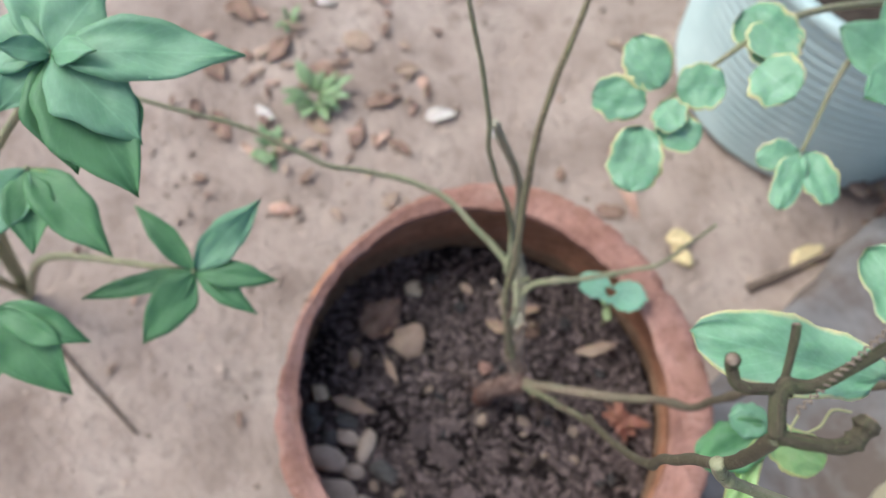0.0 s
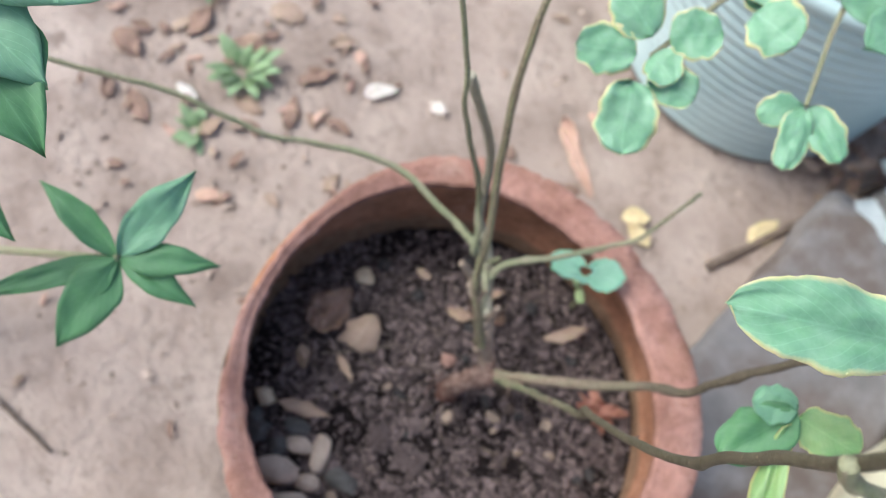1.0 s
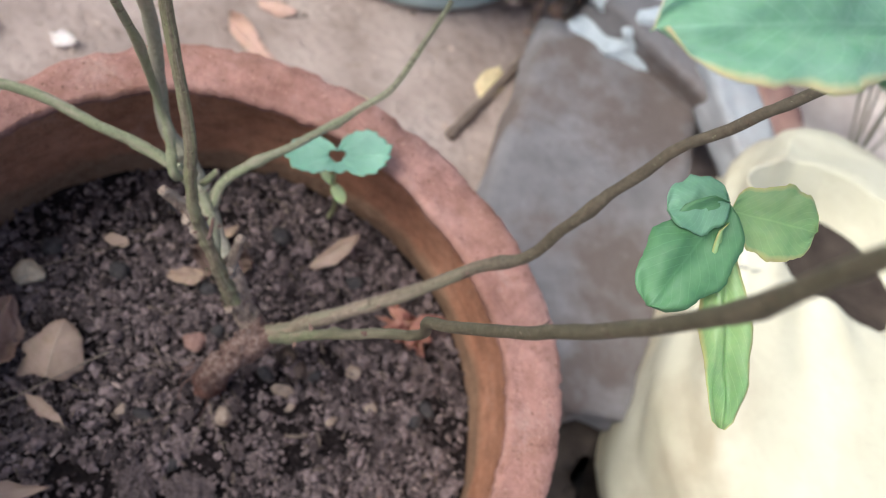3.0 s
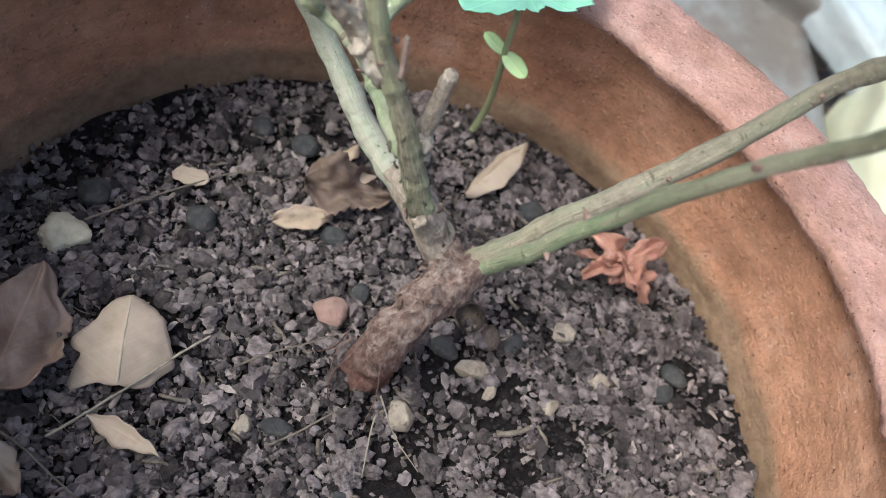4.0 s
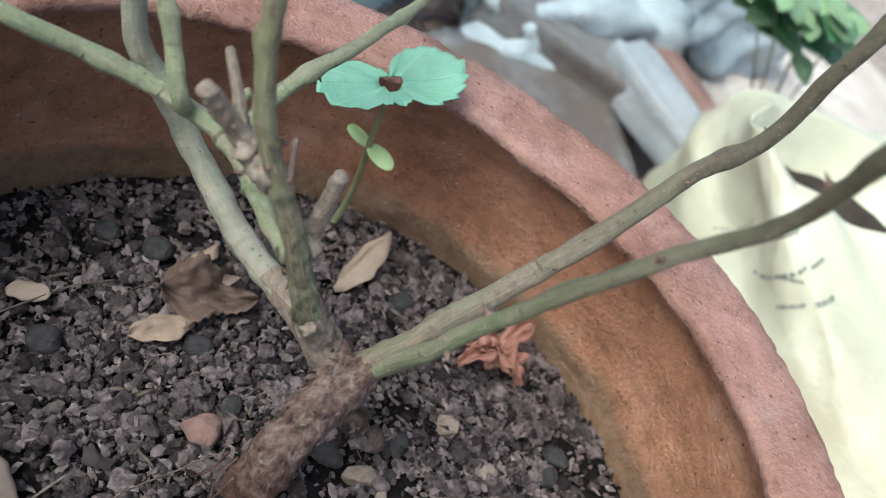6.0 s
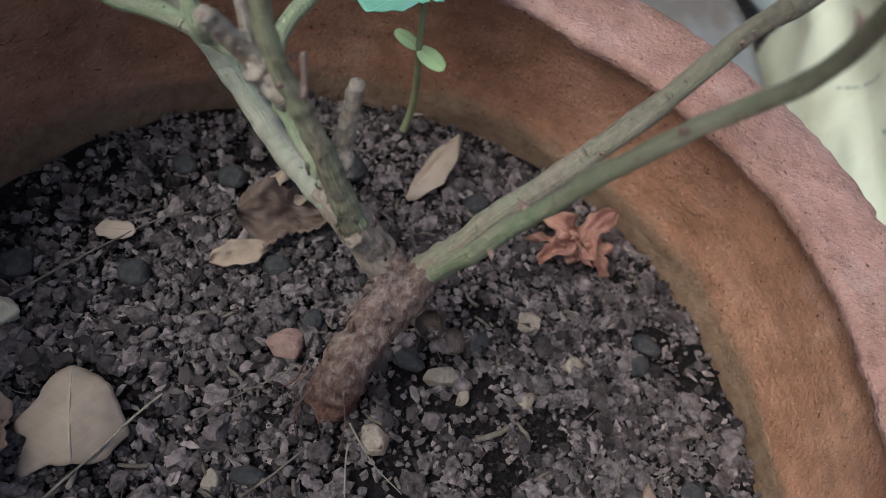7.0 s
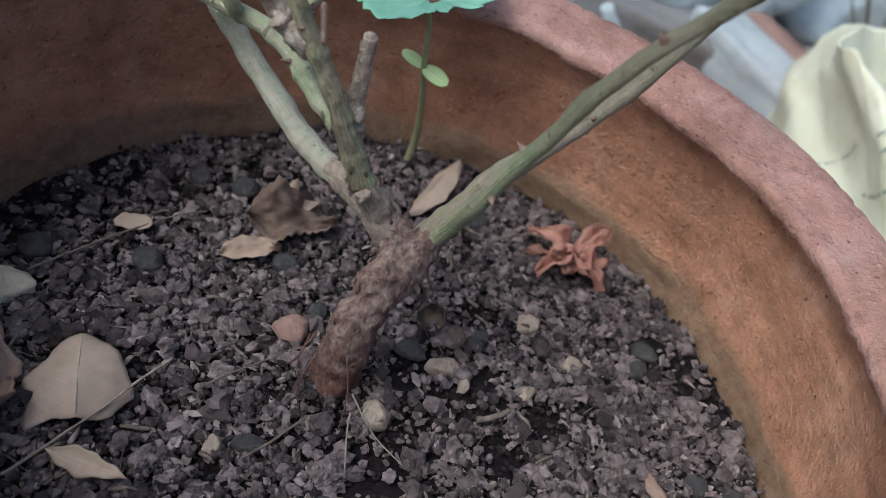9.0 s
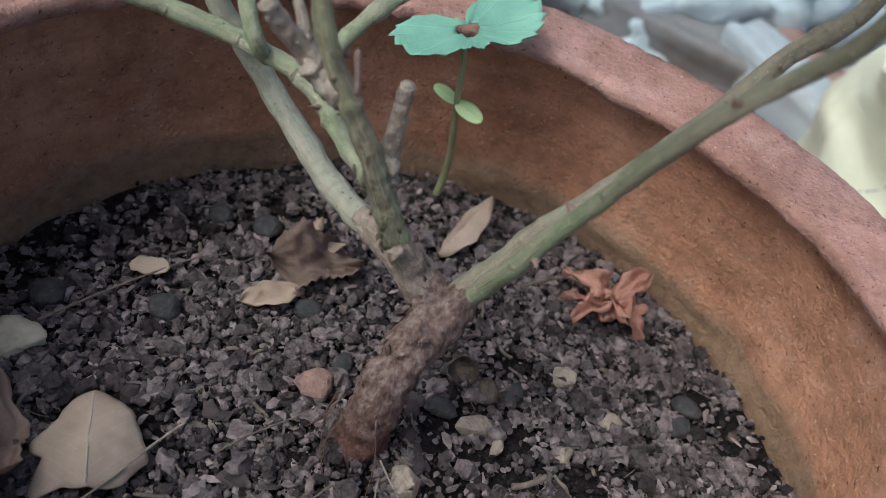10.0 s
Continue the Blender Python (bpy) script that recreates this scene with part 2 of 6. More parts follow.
def stem_material(name, low, high, patch, streak, ring, rough=0.6, rings=0.5, amount=0.7, later=None):
    """Bark along a stem's UV map (metres along it, turns round it): patches, lengthwise streaks, ring scars and specks."""
    m, nt, b = material(name, rough, 0.35)
    sep = nt.nodes.new("ShaderNodeSeparateXYZ")
    nt.links.new(nt.nodes.new("ShaderNodeTexCoord").outputs["UV"], sep.inputs[0])

    def calc(op, a, k):
        n = nt.nodes.new("ShaderNodeMath")
        n.operation = op
        nt.links.new(a, n.inputs[0])
        n.inputs[1].default_value = k
        return n.outputs[0]
    turn = calc("MULTIPLY", sep.outputs["Y"], 2 * math.pi)
    cs, sn = calc("COSINE", turn, 0), calc("SINE", turn, 0)

    def vec(along, around):
        n = nt.nodes.new("ShaderNodeCombineXYZ")
        for sock, val in zip(n.inputs, (calc("MULTIPLY", sep.outputs["X"], along), calc("MULTIPLY", cs, around), calc("MULTIPLY", sn, around))):
            nt.links.new(val, sock)
        return n.outputs[0]
    v = coords(nt)
    c = ramp(nt, noise_node(nt, v, 420, 5, 0.65), [(0.3, low), (0.7, high)])
    c = blend(nt, ramp(nt, noise_node(nt, vec(55, 0.9), 1.0, 6, 0.65), [(0.46, (0, 0, 0)), (0.62, (amount,) * 3)]), c, patch)
    if later:
        start, end, dark, pale = later
        way = calc("MULTIPLY", noise_node(nt, vec(30, 0.8), 1.0, 5, 0.6), (end - start) * 1.6)
        add = nt.nodes.new("ShaderNodeMath")
        add.operation = "ADD"
        nt.links.new(way, add.inputs[0])
        nt.links.new(sep.outputs["X"], add.inputs[1])
        mid = (start + end) / 2 + (end - start) * 0.8
        old = ramp(nt, noise_node(nt, v, 300, 5, 0.65), [(0.3, dark), (0.7, pale)])
        c = blend(nt, ramp(nt, add.outputs[0], [(mid - (end - start) * 0.35, (0, 0, 0)), (mid + (end - start) * 0.35, (0.9, 0.9, 0.9))]), c, old)
    grain = noise_node(nt, vec(85, 7), 1.0, 6, 0.65)
    c = blend(nt, ramp(nt, grain, [(0.5, (0, 0, 0)), (0.7, (0.65, 0.65, 0.65))]), c, streak)
    scar = nt.nodes.new("ShaderNodeMath")
    scar.operation = "MULTIPLY"
    nt.links.new(ramp(nt, noise_node(nt, vec(420, 0.35), 1.0, 2, 0.5), [(0.60, (0, 0, 0)), (0.68, (1, 1, 1))]), scar.inputs[0])
    nt.links.new(ramp(nt, noise_node(nt, vec(38, 0.5), 1.0, 3, 0.5), [(0.5, (0, 0, 0)), (0.6, (rings,) * 3)]), scar.inputs[1])
    c = blend(nt, scar.outputs[0], c, ring)
    c = blend(nt, ramp(nt, noise_node(nt, v, 850, 2, 0.5), [(0.68, (0, 0, 0)), (0.74, (0.7, 0.7, 0.7))]), c, tuple(min(1, x * 1.6) for x in patch))
    c = blend(nt, ramp(nt, noise_node(nt, v, 500, 3, 0.5), [(0.26, (0.7, 0.7, 0.7)), (0.33, (0, 0, 0))]), c, (0.07, 0.045, 0.03))
    nt.links.new(c, b.inputs["Base Color"])
    hs = nt.nodes.new("ShaderNodeMath")
    hs.operation = "ADD"
    nt.links.new(grain, hs.inputs[0])
    nt.links.new(noise_node(nt, v, 900, 4, 0.65), hs.inputs[1])
    hs2 = nt.nodes.new("ShaderNodeMath")
    hs2.operation = "ADD"
    nt.links.new(hs.outputs[0], hs2.inputs[0])
    nt.links.new(scar.outputs[0], hs2.inputs[1])
    bump(nt, b, hs2.outputs[0], 1.0, 0.0009)
    return m


M_STEM_GREY = stem_material("grey_green_stem", (0.295, 0.272, 0.185), (0.43, 0.395, 0.29), (0.42, 0.345, 0.265), (0.27, 0.265, 0.165), (0.20, 0.145, 0.10), rings=0.15)
M_FORK = stem_material("pale_fork_bark", (0.20, 0.137, 0.098), (0.37, 0.277, 0.208), (0.36, 0.27, 0.21), (0.16, 0.112, 0.078), (0.09, 0.06, 0.045), 0.85, 0.4, 0.6)
M_STEM_BROWN = stem_material("brown_green_stem", (0.105, 0.078, 0.046), (0.27, 0.212, 0.135), (0.25, 0.250, 0.120), (0.45, 0.365, 0.27), (0.05, 0.032, 0.022), 0.8, 0.25, 0.75)
M_STUB = stem_material("dry_stub", (0.185, 0.125, 0.088), (0.38, 0.285, 0.215), (0.45, 0.38, 0.31), (0.11, 0.07, 0.048), (0.08, 0.05, 0.04), 0.85, 0.5, 0.6)
M_STEM_GREEN = stem_material("green_stem", (0.235, 0.255, 0.13), (0.37, 0.375, 0.22), (0.42, 0.335, 0.25), (0.25, 0.21, 0.135), (0.13, 0.085, 0.055), 0.5, 0.6, 0.6)
M_BRANCH_TAN = stem_material("tan_branch", (0.20, 0.15, 0.10), (0.34, 0.26, 0.185), (0.22, 0.21, 0.125), (0.15, 0.105, 0.065), (0.12, 0.08, 0.05), 0.65, 0.6, later=(0.06, 0.16, (0.065, 0.052, 0.033), (0.15, 0.122, 0.08)))
M_BRANCH_GREEN = stem_material("green_branch", (0.165, 0.18, 0.09), (0.26, 0.265, 0.15), (0.34, 0.255, 0.185), (0.10, 0.075, 0.045), (0.13, 0.085, 0.055), 0.5, 0.6, 0.6, later=(0.05, 0.15, (0.07, 0.06, 0.035), (0.15, 0.125, 0.078)))
M_STEM_DARK = stem_material("dark_twig", (0.06, 0.05, 0.03), (0.125, 0.105, 0.065), (0.11, 0.125, 0.055), (0.21, 0.145, 0.10), (0.07, 0.05, 0.035), 0.7, 0.6)
M_CUT = simple("cut_wood", [(0.3, (0.17, 0.118, 0.085)), (0.7, (0.34, 0.26, 0.20))], 500, 0.9, 0.2)
M_THORN = simple("thorn", [(0.3, (0.11, 0.055, 0.042)), (0.7, (0.24, 0.15, 0.11))], 300, 0.6, 0.4)
M_SEEDLING = leaf_material("seedling_leaf", (0.235, 0.405, 0.285), (0.16, 0.315, 0.205), rough=0.6, light=0.12, rib_tone=0.35, crinkle=1.0)
M_COTYL = leaf_material("young_leaf", (0.52, 0.60, 0.29), (0.44, 0.53, 0.23), rough=0.5, light=0.3)
M_SHOOT = simple("seedling_stalk", [(0.3, (0.23, 0.225, 0.105)), (0.7, (0.33, 0.325, 0.17))], 90, 0.5, 0.4)
M_LEAF = leaf_material("green_leaf", (0.21, 0.37, 0.225), (0.13, 0.27, 0.15), rough=0.55, light=0.2)
M_LEAF_DARK = leaf_material("dark_green_leaf", (0.115, 0.245, 0.105), (0.07, 0.17, 0.07), rough=0.55, light=0.2)
M_LEAF_EDGED = leaf_material("edged_leaf", (0.235, 0.395, 0.25), (0.12, 0.27, 0.145), edge=(0.70, 0.60, 0.30), rough=0.45, light=0.25)
M_LEAF_YELLOW = leaf_material("yellowing_leaf", (0.27, 0.38, 0.15), (0.16, 0.30, 0.11), edge=(0.56, 0.50, 0.20), rough=0.5, light=0.25)
M_DRY_TAN = leaf_material("dry_tan_leaf", (0.40, 0.29, 0.22), (0.32, 0.225, 0.165), rough=0.8, light=0.1, rib_tone=0.15, blotch=(0.3, 0.21, 0.14))
M_DRY_BROWN = leaf_material("dry_brown_leaf", (0.285, 0.180, 0.130), (0.160, 0.096, 0.070), rough=0.8, light=0.1, rib_tone=0.25, blotch=(0.34, 0.235, 0.18))
M_DRY_DARK = leaf_material("dry_dark_leaf", (0.155, 0.098, 0.072), (0.085, 0.052, 0.040), rough=0.8, light=0.1, rib_tone=0.15, blotch=(0.24, 0.16, 0.12))
M_DRY_RED = leaf_material("dry_red_leaf", (0.38, 0.18, 0.125), (0.27, 0.115, 0.085), rough=0.8, light=0.1, rib_tone=0.15, blotch=(0.45, 0.25, 0.185))
M_DRY_YELLOW = leaf_material("dry_yellow_leaf", (0.37, 0.26, 0.185), (0.27, 0.18, 0.125), rough=0.8, light=0.1, rib_tone=0.15, blotch=(0.28, 0.19, 0.13))
M_TWIG = simple("dry_twig", [(0.3, (0.085, 0.062, 0.048)), (0.7, (0.21, 0.16, 0.125))], 260, 0.9, 0.2, 600, (0.9, 0.0008))
M_STRAW = simple("pale_straw", [(0.3, (0.17, 0.13, 0.10)), (0.7, (0.33, 0.265, 0.205))], 260, 0.85, 0.2, 600, (0.8, 0.0006))
M_GROUND = simple("garden_earth", [(0.30, (0.26, 0.195, 0.16)), (0.48, (0.41, 0.32, 0.27)), (0.70, (0.54, 0.44, 0.375))], 13, 0.95, 0.1, 90, (1.0, 0.008), second=(26, 0.54, 0.70, (0.25, 0.185, 0.15)))
M_SACK = simple("cream_sack", [(0.3, (0.60, 0.545, 0.37)), (0.7, (0.75, 0.695, 0.51))], 9, 0.45, 0.45, 50, (0.55, 0.0035), stretch=(1, 1, 1.8), second=(8, 0.50, 0.66, (0.50, 0.42, 0.275)))
M_PRINT = simple("faded_print", [(0.3, (0.20, 0.195, 0.165)), (0.7, (0.33, 0.315, 0.265))], 120, 0.6, 0.3)
M_PLANTER = simple("blue_grey_planter", [(0.3, (0.40, 0.505, 0.49)), (0.7, (0.53, 0.63, 0.605))], 12, 0.6, 0.35, 80, (0.4, 0.002), second=(8, 0.6, 0.75, (0.62, 0.68, 0.65)))
M_ROCK_WHITE = simple("whitish_rock", [(0.3, (0.40, 0.44, 0.45)), (0.7, (0.60, 0.64, 0.64))], 18, 0.85, 0.25, 120, (0.9, 0.005), second=(22, 0.58, 0.72, (0.31, 0.31, 0.30)))
M_CONCRETE = simple("grey_concrete", [(0.3, (0.16, 0.147, 0.141)), (0.7, (0.295, 0.273, 0.267))], 14, 0.9, 0.2, 140, (0.8, 0.003), second=(8, 0.45, 0.60, (0.135, 0.100, 0.080)))
M_BRICK = simple("old_brick", [(0.3, (0.25, 0.14, 0.115)), (0.7, (0.38, 0.24, 0.20))], 25, 0.95, 0.1, 160, (0.8, 0.003), second=(30, 0.6, 0.7, (0.45, 0.42, 0.40)))
M_SAND = simple("pale_sand", [(0.3, (0.55, 0.44, 0.36)), (0.7, (0.74, 0.64, 0.55))], 14, 0.95, 0.1, 120, (0.9, 0.004), second=(20, 0.56, 0.68, (0.42, 0.33, 0.27)))
M_DARK_EARTH = simple("dark_earth", [(0.3, (0.04, 0.03, 0.025)), (0.7, (0.09, 0.07, 0.055))], 30, 0.95, 0.1, 160, (0.9, 0.004))


# ---- mesh helpers ----
def mesh_of(name, bm, mat, smooth=True):
    me = bpy.data.meshes.new(name)
    bm.to_mesh(me)
    bm.free()
    for p in me.polygons:
        p.use_smooth = smooth
    for k in (mat if isinstance(mat, (list, tuple)) else [mat]):
        me.materials.append(k)
    return me


def thing(name, label, category, group="", kind="", at=(0, 0, 0)):
    ob = new(name)
    ob.location = at
    ob.empty_display_size = 0.02
    return tagged(ob, label, category, group, kind)


def solid(name, bm, mat, label, category, group="", kind="", m=None, smooth=True):
    ob = new(name, mesh_of(name, bm, mat, smooth))
    if m is not None:
        ob.matrix_world = m
    return tagged(ob, label, category, group, kind)


def part(name, bm, mat, parent, label="", m=None, smooth=True):
    ob = new(name, mesh_of(name, bm, mat, smooth))
    ob.parent = parent
    if m is not None:
        ob.matrix_basis = m
    return tagged(ob, label)


def smooth_line(pts, n):
    """A Catmull-Rom line through the points, with n places a stretch."""
    p = [Vector(q) for q in pts]
    if len(p) == 2:
        return [p[0].lerp(p[1], k / n) for k in range(n + 1)]
    p = [2 * p[0] - p[1]] + p + [2 * p[-1] - p[-2]]
    out = []
    for i in range(1, len(p) - 2):
        a, b, c, d = p[i - 1:i + 3]
        for k in range(n):
            t = k / n
            out.append(0.5 * (2 * b + (c - a) * t + (2 * a - 5 * b + 4 * c - d) * t * t + (3 * b - a - 3 * c + d) * t ** 3))
    out.append(p[-2])
    return out


def tube(bm, pts, radii, seg=10, n=6, lumps=0.08, freq=90.0, nodes=(), cap=True, kink=0.0):
    """A round stem along a smooth line; radii are spread evenly along it, nodes are swellings (place 0..1, size)."""
    line = smooth_line(pts, n)
    total = len(line) - 1
    if kink:
        line = [p + Vector((noise.noise(p * 45), noise.noise(p * 45 + Vector((7, 0, 0))), noise.noise(p * 45 + Vector((0, 7, 0))))) * (kink * math.sin(math.pi * k / total) ** 0.5) for k, p in enumerate(line)]
    side = None
    rings = []
    uvl = bm.loops.layers.uv.verify()
    run = [0.0]
    for a, b in zip(line, line[1:]):
        run.append(run[-1] + (b - a).length)
    for i, c in enumerate(line):
        d = (line[min(i + 1, total)] - line[max(i - 1, 0)]).normalized()
        if side is None:
            side = d.orthogonal().normalized()
        side = (side - d * side.dot(d)).normalized()
        up = d.cross(side)
        u = i / total
        k = u * (len(radii) - 1)
        j = min(int(k), len(radii) - 2)
        r = radii[j] + (radii[j + 1] - radii[j]) * (k - j)
        for w, size in nodes:
            r *= 1 + size * math.exp(-((u - w) * total / 1.6) ** 2)
        ring = []
        for s in range(seg):
            a = 2 * math.pi * s / seg
            q = side * math.cos(a) + up * math.sin(a)
            rr = r * (1 + lumps * noise.noise((c + q * r) * freq))
            ring.append(bm.verts.new(c + q * rr))
        rings.append(ring)
    for i, (a, b) in enumerate(zip(rings, rings[1:])):
        for s in range(seg):
            f = bm.faces.new((a[s], a[(s + 1) % seg], b[(s + 1) % seg], b[s]))
            for lp, (k, w) in zip(f.loops, ((i, s), (i, s + 1), (i + 1, s + 1), (i + 1, s))):
                lp[uvl].uv = (run[k], w / seg)
    if cap:
        bm.faces.new(rings[0][::-1])
        bm.faces.new(rings[-1])
    return line


def thorn(bm, at, way, size):
    way = Vector(way).normalized()
    side = way.orthogonal().normalized()
    up = way.cross(side)
    base = [bm.verts.new(Vector(at) + (side * math.cos(a) * 0.45 + up * math.sin(a) * 0.3) * size) for a in [k * math.pi / 3 for k in range(6)]]
    mid = [bm.verts.new(Vector(at) + way * size * 0.45 + (side * math.cos(a) * 0.18 + up * math.sin(a) * 0.14 - up * 0.08) * size) for a in [k * math.pi / 3 for k in range(6)]]
    tip = bm.verts.new(Vector(at) + way * size - up * size * 0.3)
    for k in range(6):
        bm.faces.new((base[k], base[(k + 1) % 6], mid[(k + 1) % 6], mid[k]))
        bm.faces.new((mid[k], mid[(k + 1) % 6], tip))


def blade(bm, base, tip, up, width, shape="oval", fold=0.15, curl=0.0, wave=0.0, teeth=0.0, nu=14, nv=8, thick=0.0004, seed=0.0, ragged=0.06):
    """A leaf with thickness from base to tip; up is the side that its face looks to."""
    base, tip, up = Vector(base), Vector(tip), Vector(up)
    ax = tip - base
    length = ax.length
    ax.normalize()
    up = (up - ax * up.dot(ax)).normalized()
    side = ax.cross(up)
    uvl = bm.loops.layers.uv.verify()
    grid = [[], []]
    for i in range(nu + 1):
        u = i / nu
        if shape == "oval":
            w = math.sin(math.pi * min(1, u ** 0.85)) ** 0.75
        elif shape == "lance":
            w = math.sin(math.pi * u ** 0.8) ** 1.05 if u < 1 else 0
        elif shape == "round":
            w = math.sqrt(max(0, 1 - (2 * u - 1) ** 2)) ** 0.8
        elif shape == "torn":
            w = (1 - 0.62 * u ** 0.8) * (1 + 0.16 * noise.noise(Vector((u * 5 + seed, seed, 0)))) * (1 if u < 0.88 else math.sqrt(max(0, 1 - ((u - 0.88) / 0.12) ** 2)))
        elif shape == "blunt":
            w = math.sin(math.pi * min(1, u ** 0.95)) ** 0.4
        else:
            w = math.sin(math.pi * u ** 0.7) ** 0.6
        w = max(w, 0.015) * width * 0.5
        rows = ([], [])
        for j in range(nv + 1):
            v = 2 * j / nv - 1
            w_side = 1 + ragged * 1.6 * noise.noise(Vector((u * 5.3 + seed, 3.0 if v < 0 else 11.0, seed * 3.1)))
            tooth = w_side + teeth * (0.5 - abs((u * 11) % 1 - 0.5)) * abs(v) ** 3
            lag = 0.10 * (1 - u) * (abs(v) - 0.4 + 0.5 * noise.noise(Vector((v * 2.5, seed, 4)))) if shape == "torn" else 0.0
            q = base + ax * (length * (u - lag)) + side * (w * v * tooth)
            h = fold * abs(v) * w - curl * length * (u - 0.3) ** 2
            h += wave * length * noise.noise(Vector((u * 2.3 + seed, v * 1.4, seed * 1.7))) * (0.35 + abs(v))
            h += 0.35 * wave * length * noise.noise(Vector((u * 6.1 + seed * 2, v * 3.4, 7 + seed)))
            q = q + up * h
            rows[0].append((bm.verts.new(q + up * thick * 0.5), u, j / nv))
            rows[1].append((bm.verts.new(q - up * thick * 0.5), u, j / nv))
        grid[0].append(rows[0])
        grid[1].append(rows[1])

    def quad(c):
        f = bm.faces.new([x[0] for x in c])
        for lp, x in zip(f.loops, c):
            lp[uvl].uv = (x[1], x[2])
    for k in (0, 1):
        g = grid[k]
        for i in range(nu):
            for j in range(nv):
                c = [g[i][j], g[i + 1][j], g[i + 1][j + 1], g[i][j + 1]]
                quad(c if k else c[::-1])
    t, b = grid
    for i in range(nu):
        quad([t[i][0], t[i + 1][0], b[i + 1][0], b[i][0]])
        quad([t[i][nv], b[i][nv], b[i + 1][nv], t[i + 1][nv]])
    for j in range(nv):
        quad([t[0][j], b[0][j], b[0][j + 1], t[0][j + 1]])
        quad([t[nu][j], t[nu][j + 1], b[nu][j + 1], b[nu][j]])


def stone_bm(sx, sy, sz, rough=0.18, seed=0.0, sub=2, sharp=0.0):
    bm = bmesh.new()
    bmesh.ops.create_icosphere(bm, subdivisions=sub, radius=1.0)
    for v in bm.verts:
        d = v.co.normalized()
        k = 1 + rough * noise.noise(d * 1.3 + Vector((seed, seed * 0.7, 3))) + rough * 0.5 * noise.noise(d * 3.1 + Vector((seed, 9, seed)))
        if sharp:
            m = max(abs(d.x), abs(d.y), abs(d.z))
            k *= (1 - sharp) + sharp / m * 0.75
        k *= 1 + rough * 0.22 * noise.noise(d * 7.0 + Vector((9, seed, seed)))
        v.co = Vector((d.x * sx * k, d.y * sy * k, d.z * sz * k))
    return bm


def chunk_bm(sx, sy, sz, seed, count=15):
    """An angular broken stone: the hull of a few points on an ellipsoid, its edges worn."""
    rng = random.Random(int(seed * 100) + 7)
    bm = bmesh.new()
    for k in range(count):
        d = Vector((rng.gauss(0, 1), rng.gauss(0, 1), rng.gauss(0, 1))).normalized() * rng.uniform(0.9, 1.12)
        bm.verts.new((d.x * sx, d.y * sy, d.z * sz))
    bmesh.ops.convex_hull(bm, input=bm.verts)
    loose = [v for v in bm.verts if not v.link_faces]
    bmesh.ops.delete(bm, geom=loose, context="VERTS")
    bmesh.ops.bevel(bm, geom=bm.edges[:], offset=min(sx, sy, sz) * 0.16, segments=2, affect="EDGES", profile=0.6)
    for v in bm.verts:
        v.co += v.co.normalized() * sz * 0.12 * noise.noise(v.co * (1.6 / sz) + Vector((seed, 0, 0)))
    return bm


# ---- the pot: an uneven, slightly tilted hand-thrown pot with a wide flat rim ----
def uneven(r, cx, cy, c2, s2, c3, s3, a):
    rr = r * (1 + c2 * math.cos(2 * a) + s2 * math.sin(2 * a) + c3 * math.cos(3 * a) + s3 * math.sin(3 * a))
    return cx + rr * math.cos(a), cy + rr * math.sin(a)


def soil_edge(a):
    return Vector((*uneven(0.1593, -0.0048, -0.0049, 0.0031, 0.0289, 0.004, -0.0139, a), 0))


def tilted(x, y, z):
    return Vector((x, y, z - 0.0323 * x + 0.0096 * y))


def rim_inner(a):
    return tilted(*uneven(0.1501, -0.0012, -0.0036, 0.0164, -0.0042, 0.0027, 0.0114, a), 0.0845)


def rim_outer(a):
    return tilted(*uneven(0.17, 0.0028, 0.0037, -0.0088, -0.0074, -0.0011, 0.0299, a), 0.088)


def inner_point(a, w):
    """Between the soil's edge (w = 0) and the inner edge of the rim (w = 1), with a belly."""
    out = Vector((math.cos(a), math.sin(a), 0))
    return soil_edge(a).lerp(rim_inner(a), w) + out * (0.001 + 0.0045 * math.sin(math.pi * max(0, min(1, w))))


def lathe(bm, rows, n):
    rings = [[bm.verts.new(p) for p in row] for row in rows]
    for a, b in zip(rings, rings[1:]):
        for k in range(n):
            bm.faces.new((a[k], a[(k + 1) % n], b[(k + 1) % n], b[k]))
    return rings


